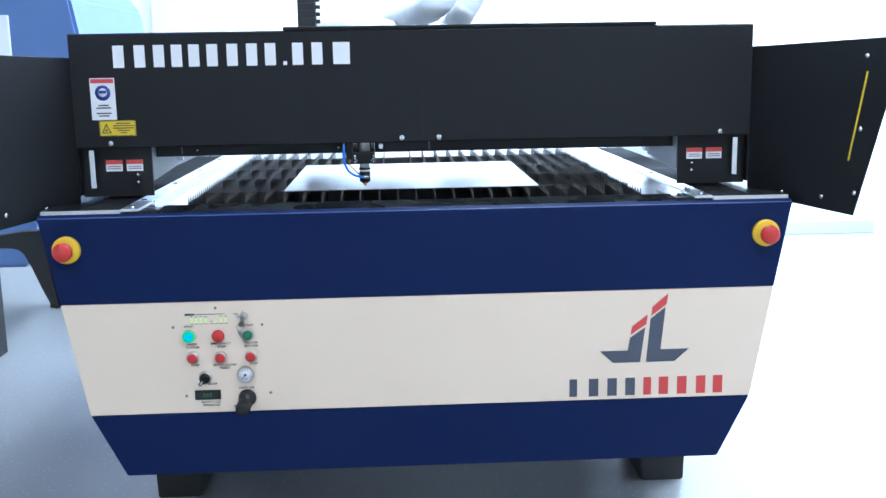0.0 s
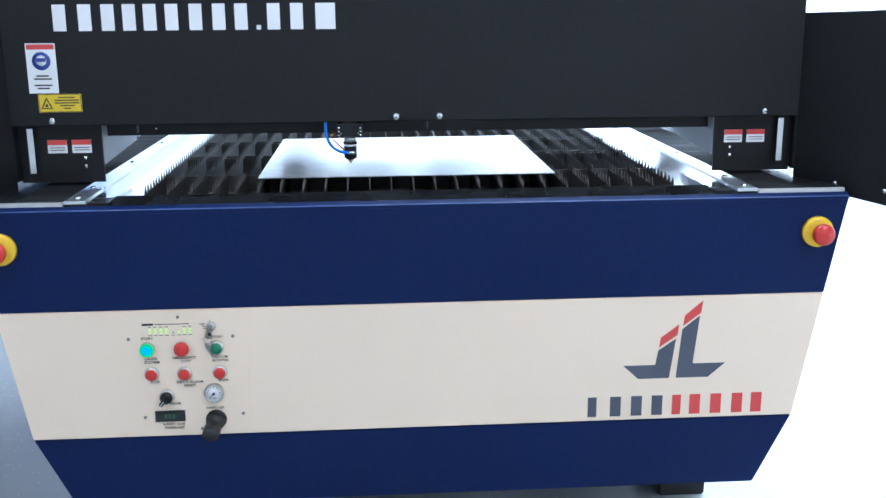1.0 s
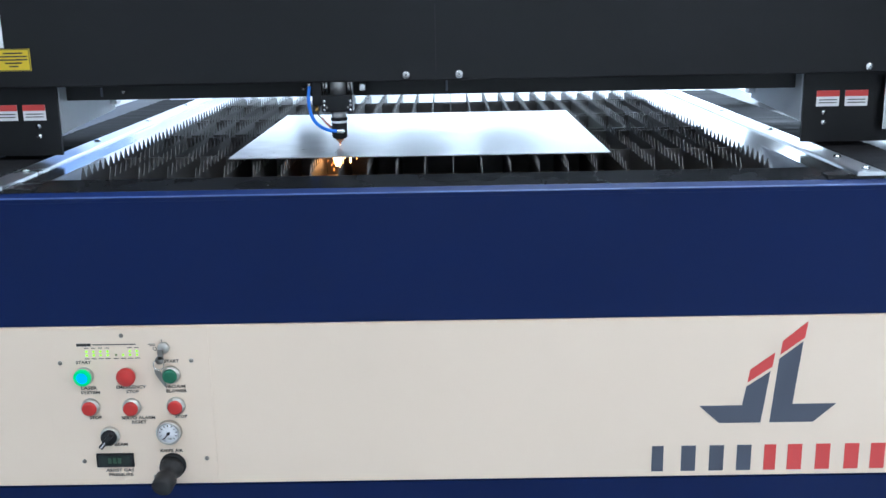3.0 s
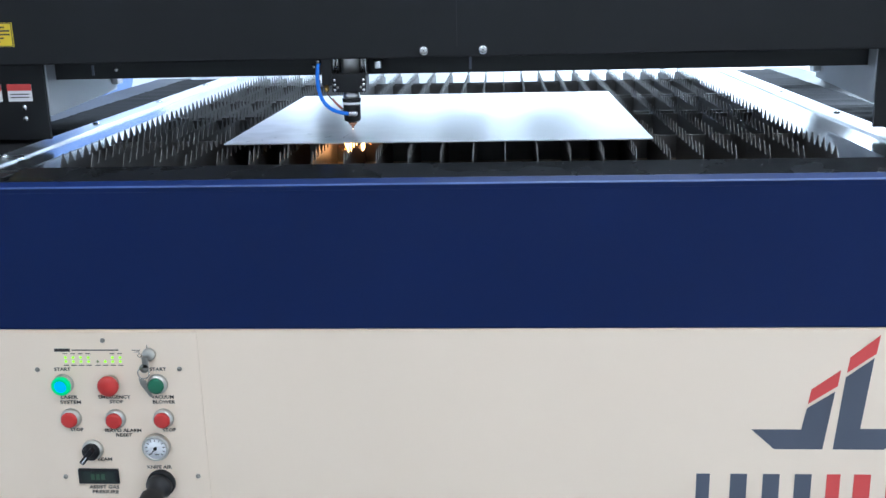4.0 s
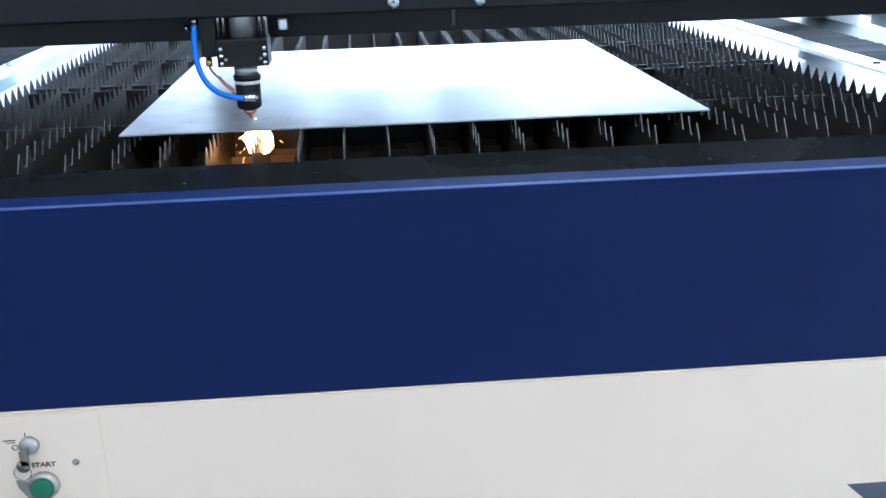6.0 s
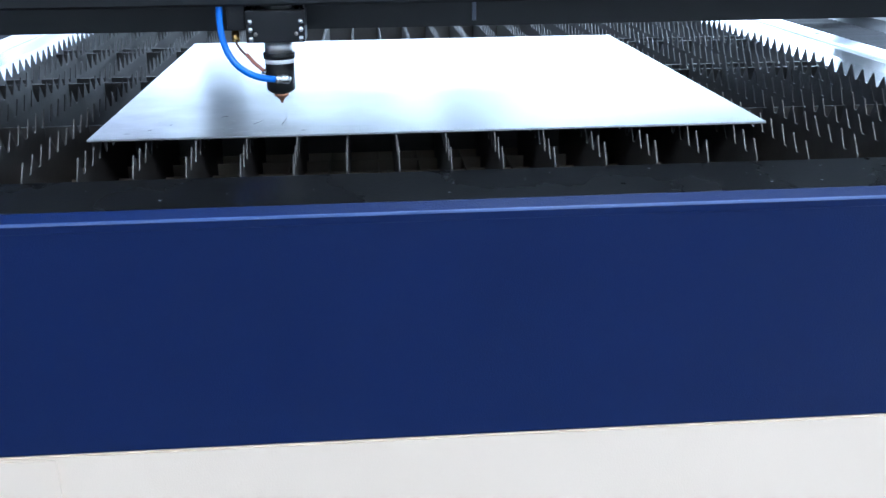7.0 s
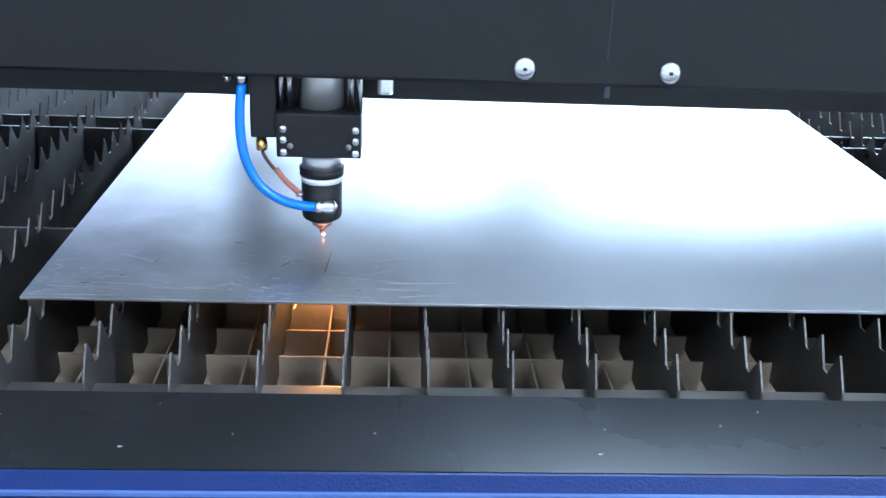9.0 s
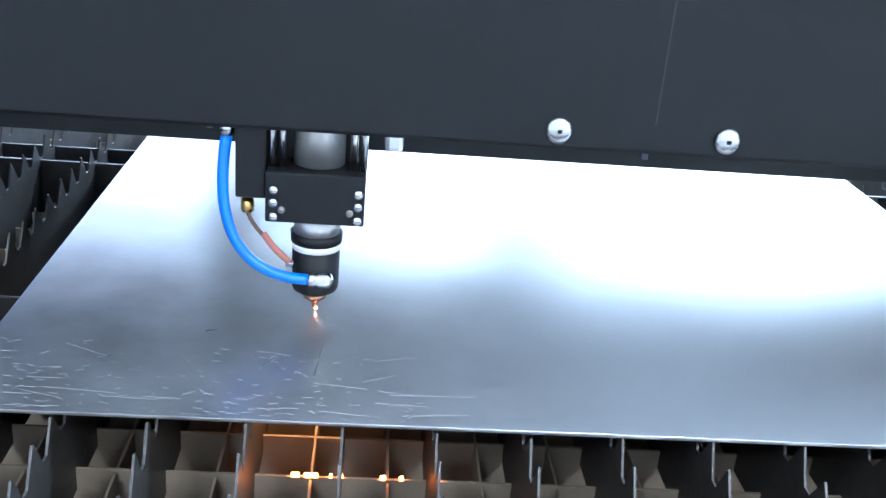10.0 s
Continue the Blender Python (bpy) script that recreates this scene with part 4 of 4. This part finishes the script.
duct([((0.34, 3.9, 1.24), (0.32, 2.4, 1.22), (0.26, 1.5, 1.18), (0.36, 1.47, 1.18)), ((0.36, 1.47, 1.18), (0.46, 1.44, 1.18), (0.38, 1.0, 0.98), (0.52, 0.88, 0.985)), ((0.52, 0.88, 0.985), (0.8, 0.68, 0.985), (1.0, 1.5, 0.6), (1.1, 1.9, 0.05))], 0.05, "pale grey flexible extraction duct drooping over the bed")

om = thing("blue_machine", (-1.75, 1.9, 0), "tall blue machine cabinet standing against the wall", "machine")
bm = B()
prism(bm, [(-2.9, 0.36), (-1.42, 0.36), (-1.30, 0.8), (-1.165, 1.18), (-1.19, 1.33), (-1.29, 1.46), (-2.9, 1.46)], "y", 1.6, 2.6)
bmesh.ops.bevel(bm, geom=bm.edges[:], offset=0.012, segments=2, affect="EDGES")
part("cabinet", bm, mat("pale_blue_paint", (0.10, 0.17, 0.36), 0.4), om)
part("window", box(B(), -2.3, -1.405, 1.585, 1.6, 1.02, 1.27, 0.004), WHITE_INK, om)
for lx in (-2.7, -1.62):
    for ly in (1.7, 2.5):
        part("leg", box(B(), lx - 0.04, lx + 0.04, ly - 0.04, ly + 0.04, 0.0, 0.3602, 0.004), RUBBER, om)
nt = prism(B(), [(0.0, 1.44), (0.12, 1.44), (0.12, 1.56)], "y", RY1 - 0.006, RY1 - 0.001)
single("wall_notice", nt, GREY, "small grey triangular notice on the wall", "notice")


# ---- motion ----
HEAD_ROWS = [(0.0, -0.1197, 0.1500, 0.0000), (0.2, -0.1199, 0.1500, 0.0000), (0.4, -0.1216, 0.1500, 0.0000), (0.6, -0.1234, 0.1592, 0.0000),
             (0.8, -0.1231, 0.1500, 0.0000), (0.9, -0.1236, 0.1500, 0.0141), (1.0, -0.1237, 0.1500, 0.0175), (1.2, -0.1281, 0.1500, 0.0198),
             (1.4, -0.1401, 0.1500, 0.0219), (1.5, -0.1403, 0.1500, 0.0138), (1.6, -0.1400, 0.1500, 0.0000), (1.7, -0.1426, 0.1638, 0.0000),
             (2.0, -0.1414, 0.2046, 0.0000), (2.2, -0.1422, 0.2035, 0.0000), (2.4, -0.1408, 0.2202, 0.0000), (2.7, -0.1423, 0.2326, 0.0000),
             (3.8, -0.1443, 0.2350, 0.0000), (4.0, -0.1409, 0.2350, 0.0000), (4.2, -0.1494, 0.2350, 0.0000), (4.5, -0.1429, 0.2146, 0.0000),
             (4.7, -0.1394, 0.2201, 0.0000), (5.0, -0.1540, 0.2028, 0.0000), (5.2, -0.1633, 0.1725, 0.0000), (5.5, -0.1616, 0.1668, 0.0000),
             (5.7, -0.1872, 0.1663, 0.0000), (6.8, -0.1438, 0.1604, 0.0000), (6.9, -0.1435, 0.1601, 0.0050), (7.0, -0.1425, 0.1597, 0.0165),
             (7.1, -0.1487, 0.1594, 0.0158), (7.2, -0.1668, 0.1591, 0.0195), (7.3, -0.1778, 0.1588, 0.0215), (7.4, -0.1718, 0.1584, 0.0145),
             (7.5, -0.1716, 0.1580, 0.0008), (7.6, -0.1660, 0.1577, 0.0000),
             (7.8, -0.1518, 0.1548, 0.0000), (8.0, -0.1670, 0.1872, 0.0000), (8.1, -0.1627, 0.1980, 0.0000), (8.3, -0.1621, 0.2111, 0.0000),
             (8.5, -0.1587, 0.1993, 0.0000), (8.6, -0.1524, 0.2029, 0.0000), (8.8, -0.1385, 0.2031, 0.0000), (9.0, -0.1490, 0.2126, 0.0000),
             (9.2, -0.1616, 0.2049, 0.0000), (9.5, -0.1423, 0.2300, 0.0000), (10.0, -0.1486, 0.2279, 0.0000)]
BURN = [(0.15, 0.85), (1.75, 6.85), (7.7, 10.0)]
PIERCE = [(1.68, 1.83), (7.65, 7.75)]


def motions():
    gr, hr, jr = [], [], []
    for t, x, y, dz in HEAD_ROWS:
        gr.append((t, pose(0, y - 0.017, 0.9)))
        hr.append((t, pose(x - HX, 0, dz)))
    walk(gantry, gr)
    walk(head, hr)

    def where(t):
        for a, b in zip(HEAD_ROWS, HEAD_ROWS[1:]):
            if a[0] <= t <= b[0]:
                u = (t - a[0]) / (b[0] - a[0])
                return [a[i] + (b[i] - a[i]) * u for i in (1, 2, 3)]
    br = []
    for k in range(201):
        t = k / 20
        x, y, dz = where(t)
        inside = pose(x, y + 0.17, 1.05)
        lit = any(a <= t <= b for a, b in BURN)
        jr.append((t, pose(x, y - 0.006, 0.797, 0, 0, 67 * (k // 2) % 24 - 12) if lit else inside))
        br.append((t, pose(x, y, 0.8055) if any(a <= t <= b for a, b in PIERCE) else pose(x, y + 0.19, 1.0)))
    # sparks thrown over the front edge, falling past the front panel
    falls = [((-0.009, -0.040, 0.754), (0.064, -0.080, 0.657)), ((-0.113, -0.040, 0.744), (-0.009, -0.080, 0.334)), ((-0.10, -0.04, 0.75), (0.014, -0.08, 0.351)),
             ((-0.12, -0.04, 0.74), (-0.033, -0.08, 0.310)), ((-0.10, -0.04, 0.76), (-0.016, -0.08, 0.486))]
    for fl, (p, q) in zip(flyers[:5], falls):
        rows = []
        for k in range(201):
            t = k / 20
            x, y, dz = where(t)
            rows.append((t, pose(x, y + 0.2, 1.02)))
            if 1.9 <= t <= 2.05:
                u = (t - 1.9) / 0.1
                rows[-1] = (t, pose(p[0] + (q[0] - p[0]) * u, p[1] + (q[1] - p[1]) * u, p[2] + (q[2] - p[2]) * u))
        walk(fl, rows)
    # two long trails shot off to the front
    for fl, at in zip(flyers[5:], TRAILS):
        rows = []
        for k in range(201):
            t = k / 20
            x, y, dz = where(t)
            rows.append((t, at if 6.72 <= t <= 6.83 else pose(x, y + 0.2, 1.02, 0, 0, 0)))
        walk(fl, rows)
    er = [(0.05 * k, pose(0, 0, 0) if k >= 184 else pose(0, 0.25, 0.25)) for k in range(201)]
    walk(embers, er)
    walk(burst, br)
    walk(jet, jr)


motions()
